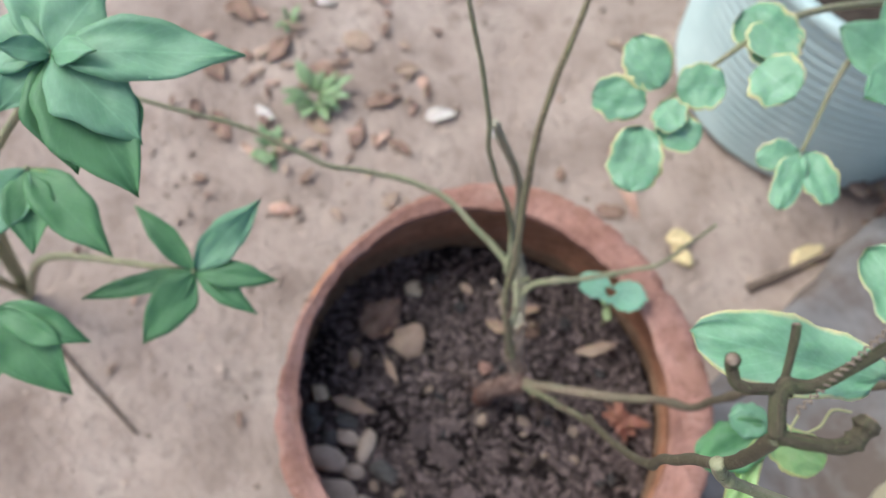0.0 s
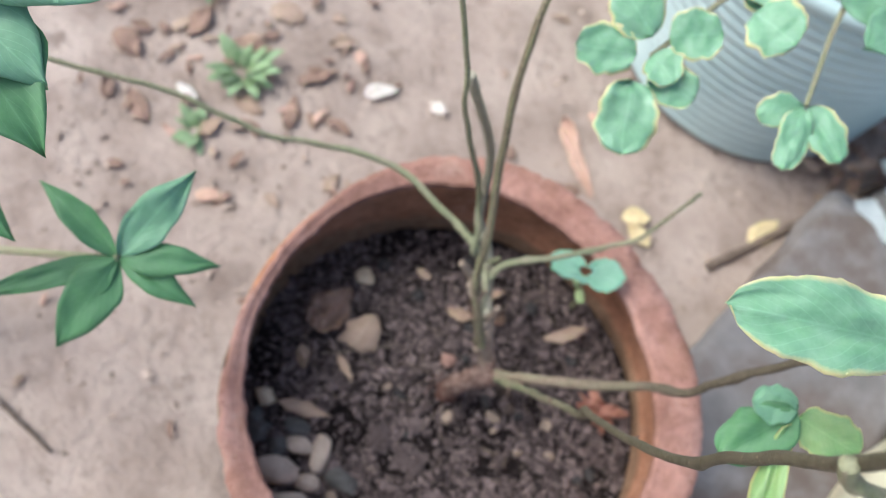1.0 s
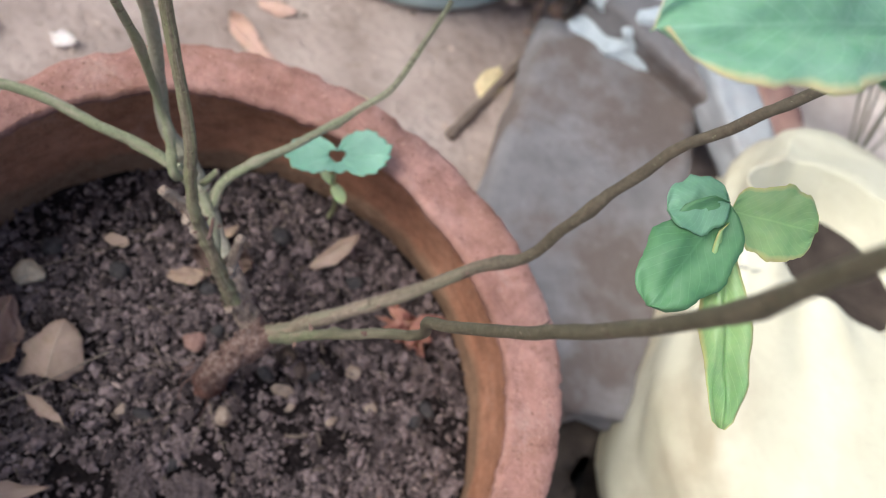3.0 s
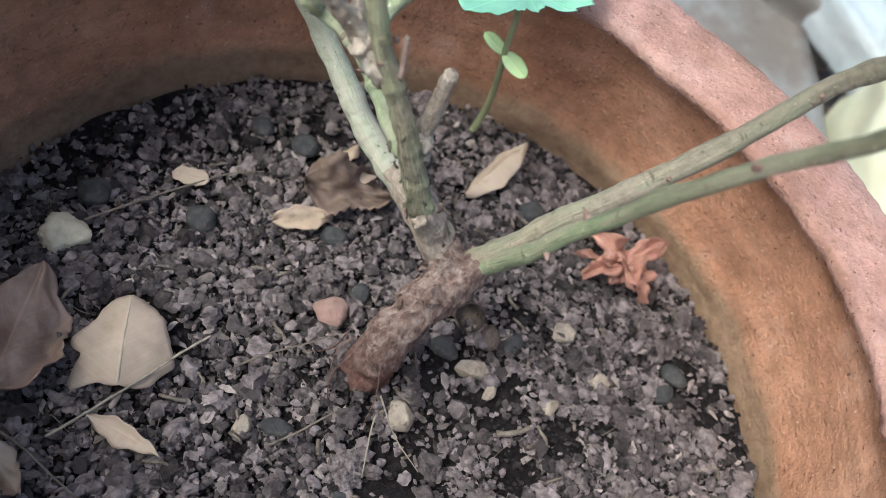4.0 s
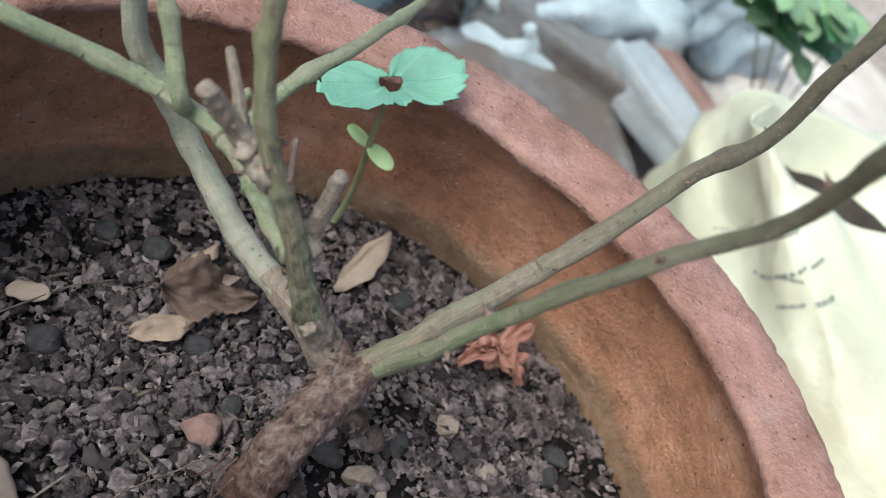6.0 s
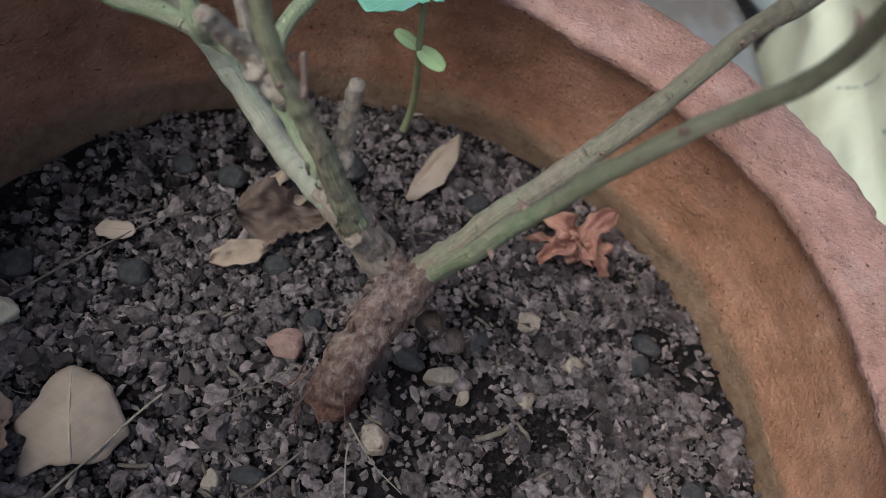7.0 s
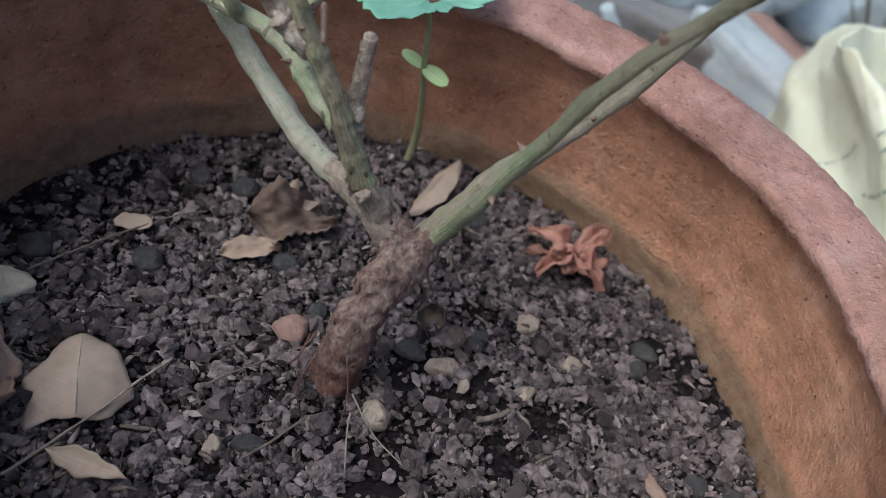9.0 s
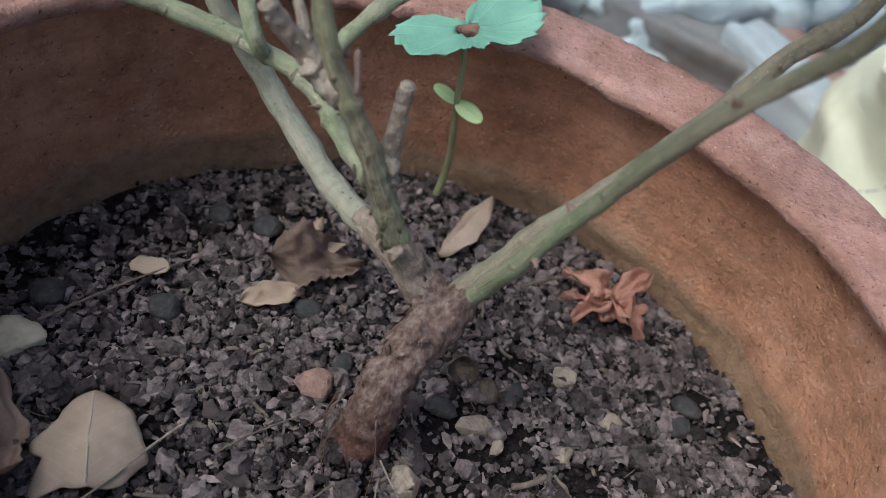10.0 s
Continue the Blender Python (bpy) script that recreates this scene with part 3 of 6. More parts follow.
def build_pot():
    pot = thing("flower_pot", "round reddish terracotta flower pot with a wide chipped rim", "flower pot")
    n = 360
    angs = [2 * math.pi * k / n for k in range(n)]

    def ring(w, z, chip=0.0, wob=0.0):
        """w: 0 at the rim's inner edge, 1 at its outer one; z: height over the rim's own plane."""
        out = []
        for a in angs:
            d = Vector((math.cos(a), math.sin(a), 0))
            wo = noise.noise(Vector((d.x * 5, d.y * 5, w * 3))) * wob + noise.noise(Vector((d.x * 42, d.y * 42, w * 9))) * wob * 0.55
            ch = chip * (max(0, noise.noise(Vector((d.x * 9, d.y * 9, 2.0))) - 0.22) + 0.5 * max(0, noise.noise(Vector((d.x * 31, d.y * 31, 5.0))) - 0.3))
            out.append(rim_inner(a).lerp(rim_outer(a), w) + d * (wo - ch) + Vector((0, 0, z + wo * 0.5 - ch * 0.5)))
        return out

    def wall(r, z):
        return [Vector((r * math.cos(a), r * math.sin(a), z)) for a in angs]
    def shell(w, thick):
        """The outside of the wall at the height of w, never past the rim."""
        out = []
        for a in angs:
            p, o = inner_point(a, w), rim_outer(a)
            room = Vector((o.x, o.y)).length - 0.004 - Vector((p.x, p.y)).length
            out.append(p + Vector((math.cos(a), math.sin(a), 0)) * max(0.0012, min(thick, room)))
        return out
    bm = bmesh.new()
    inner = []
    for w in (-0.45, -0.2, 0.0, 0.05, 0.09, 0.13, 0.17, 0.21, 0.26, 0.33, 0.4, 0.48, 0.55, 0.63, 0.7, 0.76, 0.82, 0.88, 0.92):
        row = []
        for a in angs:
            p = inner_point(a, w)
            p += Vector((math.cos(a), math.sin(a), 0)) * (0.0015 * noise.noise(Vector((p.z * 90, math.cos(a) * 3, math.sin(a) * 3))) + 0.001 * noise.noise(p * 40))
            crust = 0.5 + 0.9 * noise.noise(Vector((math.cos(a) * 7, math.sin(a) * 7, w * 6)))
            p -= Vector((math.cos(a), math.sin(a), 0)) * (0.0024 * max(0, crust) * math.exp(-((w - 0.12 - 0.03 * math.sin(3 * a)) / 0.06) ** 2))
            row.append(p)
        inner.append(row)
    for w, d in ((0.95, 0.0012), (0.985, 0.002), (0.99, 0.009)):
        inner.append([inner_point(a, w) + Vector((math.cos(a), math.sin(a), 0)) * d for a in angs])
    lathe(bm, inner + [shell(0.55, 0.009), shell(0.2, 0.010), wall(0.148, -0.03), wall(0.135, -0.09), wall(0.118, -0.14), wall(0.104, -0.176), wall(0.09, -0.182)], n)
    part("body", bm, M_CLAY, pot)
    bm = bmesh.new()
    rows = [ring(0.30, -0.0056), ring(-0.04, -0.0052, 0, 0.0012), ring(-0.13, -0.0040, 0.006, 0.0018), ring(-0.14, -0.0008, 0.006, 0.0018), ring(-0.10, 0.0012, 0.005, 0.0016), ring(-0.02, 0.0020, 0.003, 0.0014), ring(0.08, 0.0013, 0, 0.0010), ring(0.3, 0.0026, 0, 0.0012),
            ring(0.6, 0.0034, 0, 0.0012), ring(0.86, 0.0026, 0.003, 0.0012), ring(0.97, 0.0005, 0.010, 0.0014), ring(1.0, -0.003, 0.012, 0.0014),
            ring(1.0, -0.012, 0.006, 0.001), ring(0.97, -0.026, 0, 0.001), shell(0.60, 0.012), shell(0.64, 0.006), shell(0.8, 0.004)]
    rows.append(rows[0])
    lathe(bm, rows, n)
    bmesh.ops.remove_doubles(bm, verts=bm.verts, dist=1e-6)
    part("rim", bm, M_CLAY_RIM, pot, "wide flat-topped clay rim with chipped edges")
    return pot


def soil_height(x, y):
    v = Vector((x, y, 0))
    h = 0.004 * noise.noise(v * 14) + 0.0025 * noise.noise(v * 45) + 0.0012 * noise.noise(v * 130)
    h += 0.0075 * math.exp(-((x + 0.0085) ** 2 + (y - 0.0005) ** 2) / 0.019 ** 2)
    return h - 0.002


def build_soil():
    bm = bmesh.new()
    n, rings_n = 150, 60
    centre = bm.verts.new((0, 0, soil_height(0, 0) - 0.0022))
    prev = None
    for i in range(1, rings_n + 1):
        ring = []
        for k in range(n):
            a = 2 * math.pi * k / n
            edge = soil_edge(a) * (1.03 * i / rings_n)
            x, y = edge.x, edge.y
            ring.append(bm.verts.new((x, y, soil_height(x, y) - 0.0022)))
        for k in range(n):
            if prev:
                bm.faces.new((prev[k], ring[k], ring[(k + 1) % n], prev[(k + 1) % n]))
            else:
                bm.faces.new((centre, ring[k], ring[(k + 1) % n]))
        prev = ring
    low = [bm.verts.new((v.co.x * 0.9, v.co.y * 0.9, -0.12)) for v in prev]
    for k in range(n):
        bm.faces.new((prev[k], low[k], low[(k + 1) % n], prev[(k + 1) % n]))
    bm.faces.new(low[::-1])
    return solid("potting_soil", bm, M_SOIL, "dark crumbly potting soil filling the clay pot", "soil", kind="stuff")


def crumbs(name, label, count, lo, hi, power, mat, seed, place, sub=1, long=1.0, flat=1.0):
    """Many small crumbs of earth joined in one mesh, each a lumpy little block."""
    rng = random.Random(seed)
    ico = bmesh.new()
    bmesh.ops.create_icosphere(ico, subdivisions=sub, radius=1.0)
    base = [v.co.copy() for v in ico.verts]
    tris = [[v.index for v in f.verts] for f in ico.faces]
    ico.free()
    verts, faces = [], []
    fine = 0.6 if sub > 1 else 0.0
    for k in range(count):
        x, y, z, grow = place(rng)
        s = (lo + (hi - lo) * rng.random() ** power) * grow
        sc = Vector((s * long * rng.uniform(0.7, 1.4), s * rng.uniform(0.6, 1.1), s * flat * rng.uniform(0.5, 0.9)))
        rot = Euler((rng.uniform(-0.5, 0.5), rng.uniform(-0.5, 0.5), rng.uniform(0, 6.28))).to_matrix()
        off = Vector((rng.uniform(0, 50), rng.uniform(0, 50), 0))
        start = len(verts)
        for d in base:
            q = d * (rng.uniform(0.52, 1.28) if sub == 1 else 1 + 0.55 * noise.noise(d * 1.9 + off) + fine * noise.noise(d * 4.5 + off))
            q = rot @ Vector((q.x * sc.x, q.y * sc.y, q.z * sc.z))
            verts.append((x + q.x, y + q.y, z + q.z + sc.z * 0.35))
        faces += [[start + i for i in t] for t in tris]
    me = bpy.data.meshes.new(name)
    me.from_pydata(verts, [], faces)
    me.materials.append(mat)
    for p in me.polygons:
        p.use_smooth = False
    return tagged(new(name, me), label, "soil crumbs", kind="stuff")


def on_soil(rng):
    while True:
        a, r = rng.uniform(0, 2 * math.pi), math.sqrt(rng.random())
        x, y = (soil_edge(a) * (0.995 * r))[:2]
        # bare patches of fine earth, the largest beside the wall
        if x < -0.085 and y > 0.03 and rng.random() < 0.5:
            continue
        if noise.noise(Vector((x, y, 4)) * 22) < -0.28 and rng.random() < 0.75:
            continue
        return x, y, soil_height(x, y) + 0.0030 * rng.random() ** 2 - 0.0008, 1.0


def on_open_soil(rng):
    """As on_soil, but off the small bare patches of damp fine earth."""
    while True:
        q = on_soil(rng)
        if any((q[0] - x) ** 2 + (q[1] - y) ** 2 < (r * (1 + 0.4 * noise.noise(Vector((q[0], q[1], 1)) * 150))) ** 2 for x, y, r in ((0.0700, 0.0225, 0.0095), (0.0845, 0.0345, 0.0065), (0.0560, 0.0000, 0.0105), (0.0340, 0.0620, 0.0080), (0.0790, -0.0360, 0.0150), (0.0980, -0.0350, 0.0150))) and rng.random() < 0.9:
            continue
        return q


# ---- the ground ----
GROUND = -0.18


def ground_height(x, y):
    v = Vector((x, y, 0))
    fade = 1.0 / (1.0 + (x * x + y * y) * 0.05)
    return GROUND + fade * (0.012 * noise.noise(v * 3.1) + 0.006 * noise.noise(v * 11) + 0.003 * noise.noise(v * 37))


def build_ground():
    bm = bmesh.new()
    near = [-2.0 + 4.0 * k / 200 for k in range(201)]
    line = [-40.0, -15.0, -6.0, -3.2] + near + [3.2, 6.0, 15.0, 40.0]
    grid = [[bm.verts.new((x, y, ground_height(x, y))) for x in line] for y in line]
    for a, b in zip(grid, grid[1:]):
        for k in range(len(line) - 1):
            bm.faces.new((a[k], a[k + 1], b[k + 1], b[k]))
    solid("ground", bm, M_GROUND, "bare dusty pinkish-brown garden earth with dry litter", "ground", kind="structure")


# ---- the rose ----
def build_rose():
    rose = thing("rose_bush", "pruned thorny rose bush growing in the clay pot", "rose bush")
    bm = bmesh.new()
    tube(bm, [(-0.0080, 0.0030, -0.0160), (-0.0068, 0.0055, 0.0100), (-0.0057, 0.0072, 0.0290), (-0.0012, 0.0175, 0.0445), (0.0000, 0.0255, 0.0500), (-0.0030, 0.0300, 0.0545), (-0.0060, 0.0308, 0.0580)],
         [0.0094, 0.0086, 0.0076, 0.0071, 0.0076, 0.0064, 0.0046], seg=48, n=24, lumps=0.24, freq=150)
    # the shoulder from which the two branches leave
    tube(bm, [(-0.0010, 0.0150, 0.0400), (0.0030, 0.0230, 0.0470), (0.0062, 0.0280, 0.0545), (0.0098, 0.0305, 0.0615)], [0.0060, 0.0074, 0.0066, 0.0044], seg=32, n=14, lumps=0.22, freq=190)
    for v in bm.verts:
        v.co += Vector((noise.noise(v.co * 620), noise.noise(v.co * 620 + Vector((9, 0, 0))), noise.noise(v.co * 620 + Vector((0, 9, 0))))) * 0.0007
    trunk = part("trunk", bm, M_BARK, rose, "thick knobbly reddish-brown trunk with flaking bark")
    for pts, r in (([(-0.014, -0.001, 0.02), (-0.017, -0.006, 0.008), (-0.014, -0.012, 0.001)], 0.0005), ([(-0.019, 0.006, 0.02), (-0.0215, 0.004, 0.008), (-0.026, 0.003, 0.001)], 0.0004),
                   ([(-0.004, -0.001, 0.025), (0.0, -0.006, 0.011), (0.001, -0.014, 0.002)], 0.0004), ([(-0.016, 0.001, 0.028), (-0.019, -0.003, 0.02), (-0.018, -0.007, 0.012)], 0.0004)):
        bm = bmesh.new()
        tube(bm, pts, [r, r * 0.7, r * 0.4], seg=6, n=8, lumps=0.2)
        part("root_fibre", bm, M_BARK, trunk)

    rng = random.Random(21)
    axis_pts = smooth_line([(-0.0065, 0.0055, 0.0080), (-0.0057, 0.0072, 0.0290), (-0.0016, 0.0183, 0.0470), (0.0020, 0.0280, 0.0560)], 20)
    for k in range(80):
        i = rng.randrange(len(axis_pts) - 1)
        d = (axis_pts[i + 1] - axis_pts[i]).normalized()
        s = d.orthogonal().normalized()
        ang = rng.uniform(0, 6.28)
        o = s * math.cos(ang) + d.cross(s) * math.sin(ang)
        base = axis_pts[i] + o * 0.0068
        bm = bmesh.new()
        side = d.cross(o)
        way = (d * rng.uniform(-1, 1) + side * rng.uniform(-1, 1)).normalized()
        blade(bm, base, base + way * rng.uniform(0.002, 0.0050) + o * rng.uniform(0.0001, 0.0008), o, rng.uniform(0.0010, 0.0026), shape="lance", fold=0.2, nu=4, nv=2, wave=0.2, seed=k * 0.7)
        part("bark_scale", bm, M_BARK, trunk)

    def stem(name, label, pts, radii, mat, nodes=(), thorns=(), seg=16, n=12, lumps=0.15, freq=190, tip=False):
        b = bmesh.new()
        line = tube(b, pts, radii, seg=seg, n=n, lumps=lumps, freq=freq, nodes=nodes, kink=0.0014)
        ob = part(name, b, mat, rose, label)
        for u, ang, size in thorns:
            i = min(int(u * (len(line) - 1)), len(line) - 2)
            d = (line[i + 1] - line[i]).normalized()
            s = d.orthogonal().normalized()
            out = s * math.cos(ang) + d.cross(s) * math.sin(ang)
            k = u * (len(radii) - 1)
            j = min(int(k), len(radii) - 2)
            r = radii[j] + (radii[j + 1] - radii[j]) * (k - j)
            b = bmesh.new()
            thorn(b, line[i] + out * r * 0.8, out, size)
            part("thorn", b, M_THORN, ob)
        if tip:
            b = bmesh.new()
            d = (line[-1] - line[-2]).normalized()
            tube(b, [line[-1] - d * 0.0002, line[-1] + d * 0.0006], [radii[-1] * 0.85, radii[-1] * 0.7], seg=10, n=2, lumps=0.2)
            part("cut_end", b, M_CUT, ob, "pale pruned end")
        return ob, line

    A = [(-0.0080, 0.0300, 0.0580), (-0.0145, 0.0322, 0.0612), (-0.0238, 0.0400, 0.0602), (-0.0378, 0.0490, 0.0592), (-0.0565, 0.0596, 0.0658), (-0.0738, 0.0688, 0.0748), (-0.0855, 0.0684, 0.0916), (-0.0972, 0.0660, 0.1125), (-0.1030, 0.0620, 0.1850), (-0.1098, 0.0287, 0.2830)]
    B = [(-0.0025, 0.0345, 0.0430), (-0.0090, 0.0305, 0.0590), (-0.0155, 0.0275, 0.0710), (-0.0227, 0.0265, 0.0855), (-0.0301, 0.0262, 0.0993), (-0.0378, 0.0266, 0.1120), (-0.0461, 0.0285, 0.1258), (-0.0535, 0.0322, 0.1440), (-0.0600, 0.0370, 0.1680), (-0.1082, 0.0656, 0.2574), (-0.1482, 0.1106, 0.3223)]
    C = [(-0.0280, 0.0262, 0.0900), (-0.0335, 0.0305, 0.0920), (-0.0380, 0.0360, 0.0905), (-0.0435, 0.0424, 0.0910), (-0.0515, 0.0481, 0.0948), (-0.0646, 0.0518, 0.0992), (-0.0831, 0.0529, 0.1029), (-0.1101, 0.0430, 0.1100), (-0.1500, 0.0265, 0.1200), (-0.1828, -0.0145, 0.1343), (-0.1990, -0.0524, 0.1497), (-0.2322, -0.0973, 0.1801), (-0.2683, -0.1634, 0.2117), (-0.3085, -0.2372, 0.2471)]
    E = [(-0.0520, 0.0500, 0.0930), (-0.0548, 0.0630, 0.1010), (-0.0450, 0.0815, 0.1140), (-0.0356, 0.1025, 0.1187), (-0.0272, 0.1300, 0.1210), (-0.0190, 0.1540, 0.1350), (-0.0199, 0.1894, 0.1700)]
    F = [(-0.0240, 0.0290, 0.0880), (-0.0262, 0.0330, 0.0945), (-0.0260, 0.0345, 0.1050), (-0.0255, 0.0362, 0.1172)]
    G = [(-0.0720, 0.0550, 0.0975), (-0.0730, 0.0480, 0.1070), (-0.0819, 0.0545, 0.1224), (-0.0915, 0.0560, 0.1420), (-0.0950, 0.0440, 0.1930), (-0.0976, 0.0239, 0.2583), (-0.1097, 0.0177, 0.3189), (-0.1340, 0.0109, 0.3791)]
    # the two branches that leave towards the rim
    R1 = [(0.0005, 0.0298, 0.0482), (0.0110, 0.0312, 0.0658), (0.0222, 0.0385, 0.0835), (0.0434, 0.0605, 0.1020), (0.0688, 0.0868, 0.1336), (0.0867, 0.1010, 0.1542), (0.0915, 0.1060, 0.1900), (0.1023, 0.1201, 0.2390), (0.1214, 0.1310, 0.2845), (0.1387, 0.1445, 0.3358), (0.1569, 0.1587, 0.3895)]
    R2 = [(0.0015, 0.0285, 0.0480), (0.0118, 0.0286, 0.0642), (0.0204, 0.0256, 0.0853), (0.0299, 0.0244, 0.1092), (0.0434, 0.0204, 0.1420), (0.0656, 0.0226, 0.1760), (0.0655, 0.0130, 0.2070), (0.0850, 0.0004, 0.2590), (0.1017, -0.0150, 0.3254), (0.1042, -0.0272, 0.3848), (0.1123, -0.0323, 0.4336), (0.1125, -0.0400, 0.4700), (0.1107, -0.0434, 0.4970)]
    stem("stem", "smooth grey-green rose stem", A, [0.0050, 0.0054, 0.0051, 0.0046, 0.0042, 0.0041, 0.0039, 0.0036, 0.0031, 0.0029], M_STEM_GREY, nodes=((0.44, 0.14), (0.66, 0.18)), thorns=((0.58, 1.0, 0.003), (0.35, 2.5, 0.002)))
    stem("stem", "brown and green mottled rose stem with knots", B, [0.0052, 0.0046, 0.0042, 0.0038, 0.0033, 0.0028, 0.0028, 0.0027, 0.0026, 0.0024, 0.0019], M_STEM_BROWN,
         nodes=((0.5, 0.25), (0.72, 0.2)), thorns=((0.26, 0.4, 0.003), (0.31, 2.2, 0.003), (0.55, 4.0, 0.003)), lumps=0.20, freq=330)
    stem("side_shoot", "thin green side shoot", C, [0.0024, 0.0030, 0.0032, 0.0031, 0.0030, 0.0028, 0.0025, 0.0022, 0.0019, 0.0017, 0.0015], M_STEM_GREEN, nodes=((0.26, 0.25), (0.36, 0.2), (0.5, 0.2)),
         thorns=((0.3, 0.8, 0.004), (0.36, 3.6, 0.004), (0.25, 3.0, 0.004)))
    stem("side_shoot", "thin green side shoot", E, [0.0030, 0.0026, 0.0022, 0.0020, 0.0017, 0.0014], M_STEM_GREEN, nodes=((0.3, 0.3), (0.6, 0.3)), thorns=((0.33, 1.8, 0.003),))
    stem("stub", "short grey cut stub", F, [0.0044, 0.0036, 0.0027, 0.0024, 0.0022], M_STUB, nodes=((0.3, 0.15),), seg=18, n=16, lumps=0.28, freq=520, tip=True)
    stem("side_shoot", "upright green side shoot", G, [0.0026, 0.0024, 0.0020, 0.0016, 0.0013], M_STEM_GREEN, nodes=((0.3, 0.3), (0.55, 0.3)))
    stem("branch", "brown rose branch with pale nodes", R1, [0.0044, 0.0040, 0.0036, 0.0031, 0.0028, 0.0026, 0.0023, 0.0021, 0.0018], M_BRANCH_TAN, nodes=((0.10, 0.1), (0.33, 0.2), (0.45, 0.25), (0.62, 0.3)),
         thorns=((0.14, 0.3, 0.003), (0.30, 2.0, 0.0032), (0.40, 4.0, 0.003), (0.5, 1.0, 0.003)))
    stem("branch", "green rose branch with thorns, brown higher up", R2, [0.0042, 0.0031, 0.0025, 0.0022, 0.0021, 0.0020, 0.0020, 0.0021, 0.0022], M_BRANCH_GREEN, nodes=((0.14, 0.1), (0.3, 0.2), (0.48, 0.25), (0.7, 0.3)),
         thorns=((0.13, 1.0, 0.0036), (0.18, 4.5, 0.004), (0.24, 2.0, 0.004), (0.30, 0.2, 0.004), (0.36, 3.3, 0.004), (0.45, 1.3, 0.004), (0.6, 0.5, 0.004)))
    bm = bmesh.new()
    tube(bm, [(-0.0005, 0.0295, 0.0470), (-0.0050, 0.0298, 0.0535), (-0.0095, 0.0302, 0.0590), (-0.0140, 0.0312, 0.0640), (-0.0200, 0.0360, 0.0632), (-0.0252, 0.0410, 0.0603), (-0.0318, 0.0451, 0.0598)], [0.0062, 0.0058, 0.0058, 0.0060, 0.0059, 0.0054, 0.0040], seg=28, n=10, lumps=0.16, freq=240)
    part("stem_base", bm, M_FORK, rose, "thick pale-barked fork of two stems")
    bm = bmesh.new()
    tube(bm, [(-0.0005, 0.0300, 0.0450), (-0.0058, 0.0316, 0.0545), (-0.0105, 0.0300, 0.0625), (-0.0142, 0.0282, 0.0690), (-0.0165, 0.0275, 0.0728)], [0.0064, 0.0058, 0.0051, 0.0046, 0.0038], seg=28, n=12, lumps=0.24, freq=300)
    part("stem_base", bm, M_FORK, rose, "pale flaking bark at the foot of the brown stem")
    # bark running out along the foot of both branches
    for limb, r in ((R1, 0.0063), (R2, 0.0056)):
        a, b0 = Vector(limb[0]), Vector(limb[1])
        bm = bmesh.new()
        tube(bm, [a - (b0 - a) * 0.1, a.lerp(b0, 0.12), a.lerp(b0, 0.26), a.lerp(b0, 0.40)], [r, r * 0.96, r * 0.84, r * 0.62], seg=26, n=10, lumps=0.42, freq=330, kink=0.0008)
        part("bark_collar", bm, M_BARK, rose)
        for k in range(16):
            d = (b0 - a).normalized()
            s = d.orthogonal().normalized()
            ang = rng.uniform(0, 6.28)
            o = s * math.cos(ang) + d.cross(s) * math.sin(ang)
            base = a.lerp(b0, rng.uniform(0.1, 0.42)) + o * r * 0.82
            bm = bmesh.new()
            blade(bm, base, base + d * rng.uniform(0.002, 0.005) + o * rng.uniform(0.0002, 0.0009), o, rng.uniform(0.0008, 0.002), shape="lance", fold=0.2, nu=4, nv=2, wave=0.2, seed=k * 0.9)
            part("bark_scale", bm, M_BARK, rose)
    # peeling scales on the old stem and its gnarl
    old = smooth_line(B[1:7], 12)
    for k in range(24):
        i = rng.randrange(len(old) - 1)
        d = (old[i + 1] - old[i]).normalized()
        s = d.orthogonal().normalized()
        ang = rng.uniform(0, 6.28)
        o = s * math.cos(ang) + d.cross(s) * math.sin(ang)
        base = old[i] + o * (0.0054 - 0.0020 * i / len(old))
        bm = bmesh.new()
        way = (d * rng.choice([-1, 1]) + d.cross(o) * rng.uniform(-0.8, 0.8)).normalized()
        blade(bm, base, base + way * rng.uniform(0.0015, 0.0045) + o * rng.uniform(0.0003, 0.0012), o, rng.uniform(0.0008, 0.0022), shape="lance", fold=0.2, nu=4, nv=2, wave=0.2, seed=k * 0.7)
        part("bark_scale", bm, M_STEM_BROWN if k % 4 else M_BARK, rose)
    # the pale gnarl where older shoots were cut off
    stem("stub", "pale scaly spur with a cut end", [(-0.0390, 0.0275, 0.1120), (-0.0460, 0.0300, 0.1150), (-0.0525, 0.0312, 0.1190), (-0.0580, 0.0285, 0.1260), (-0.0622, 0.0255, 0.1320)], [0.0040, 0.0044, 0.0034, 0.0028, 0.0026], M_STUB, seg=18, n=14, lumps=0.30, freq=420, tip=True)
    stem("stub", "dry reddish cut stub", [(-0.0530, 0.0325, 0.1200), (-0.0575, 0.0380, 0.1245), (-0.0639, 0.0458, 0.1300)], [0.0022, 0.0016, 0.0013], M_STUB, seg=10, lumps=0.2, tip=True)
    stem("stub", "tiny dry cut stub", [(-0.0370, 0.0270, 0.1150), (-0.0380, 0.0300, 0.1190), (-0.0393, 0.0330, 0.1235)], [0.0015, 0.0011, 0.0009], M_THORN, seg=8, lumps=0.3, tip=True)
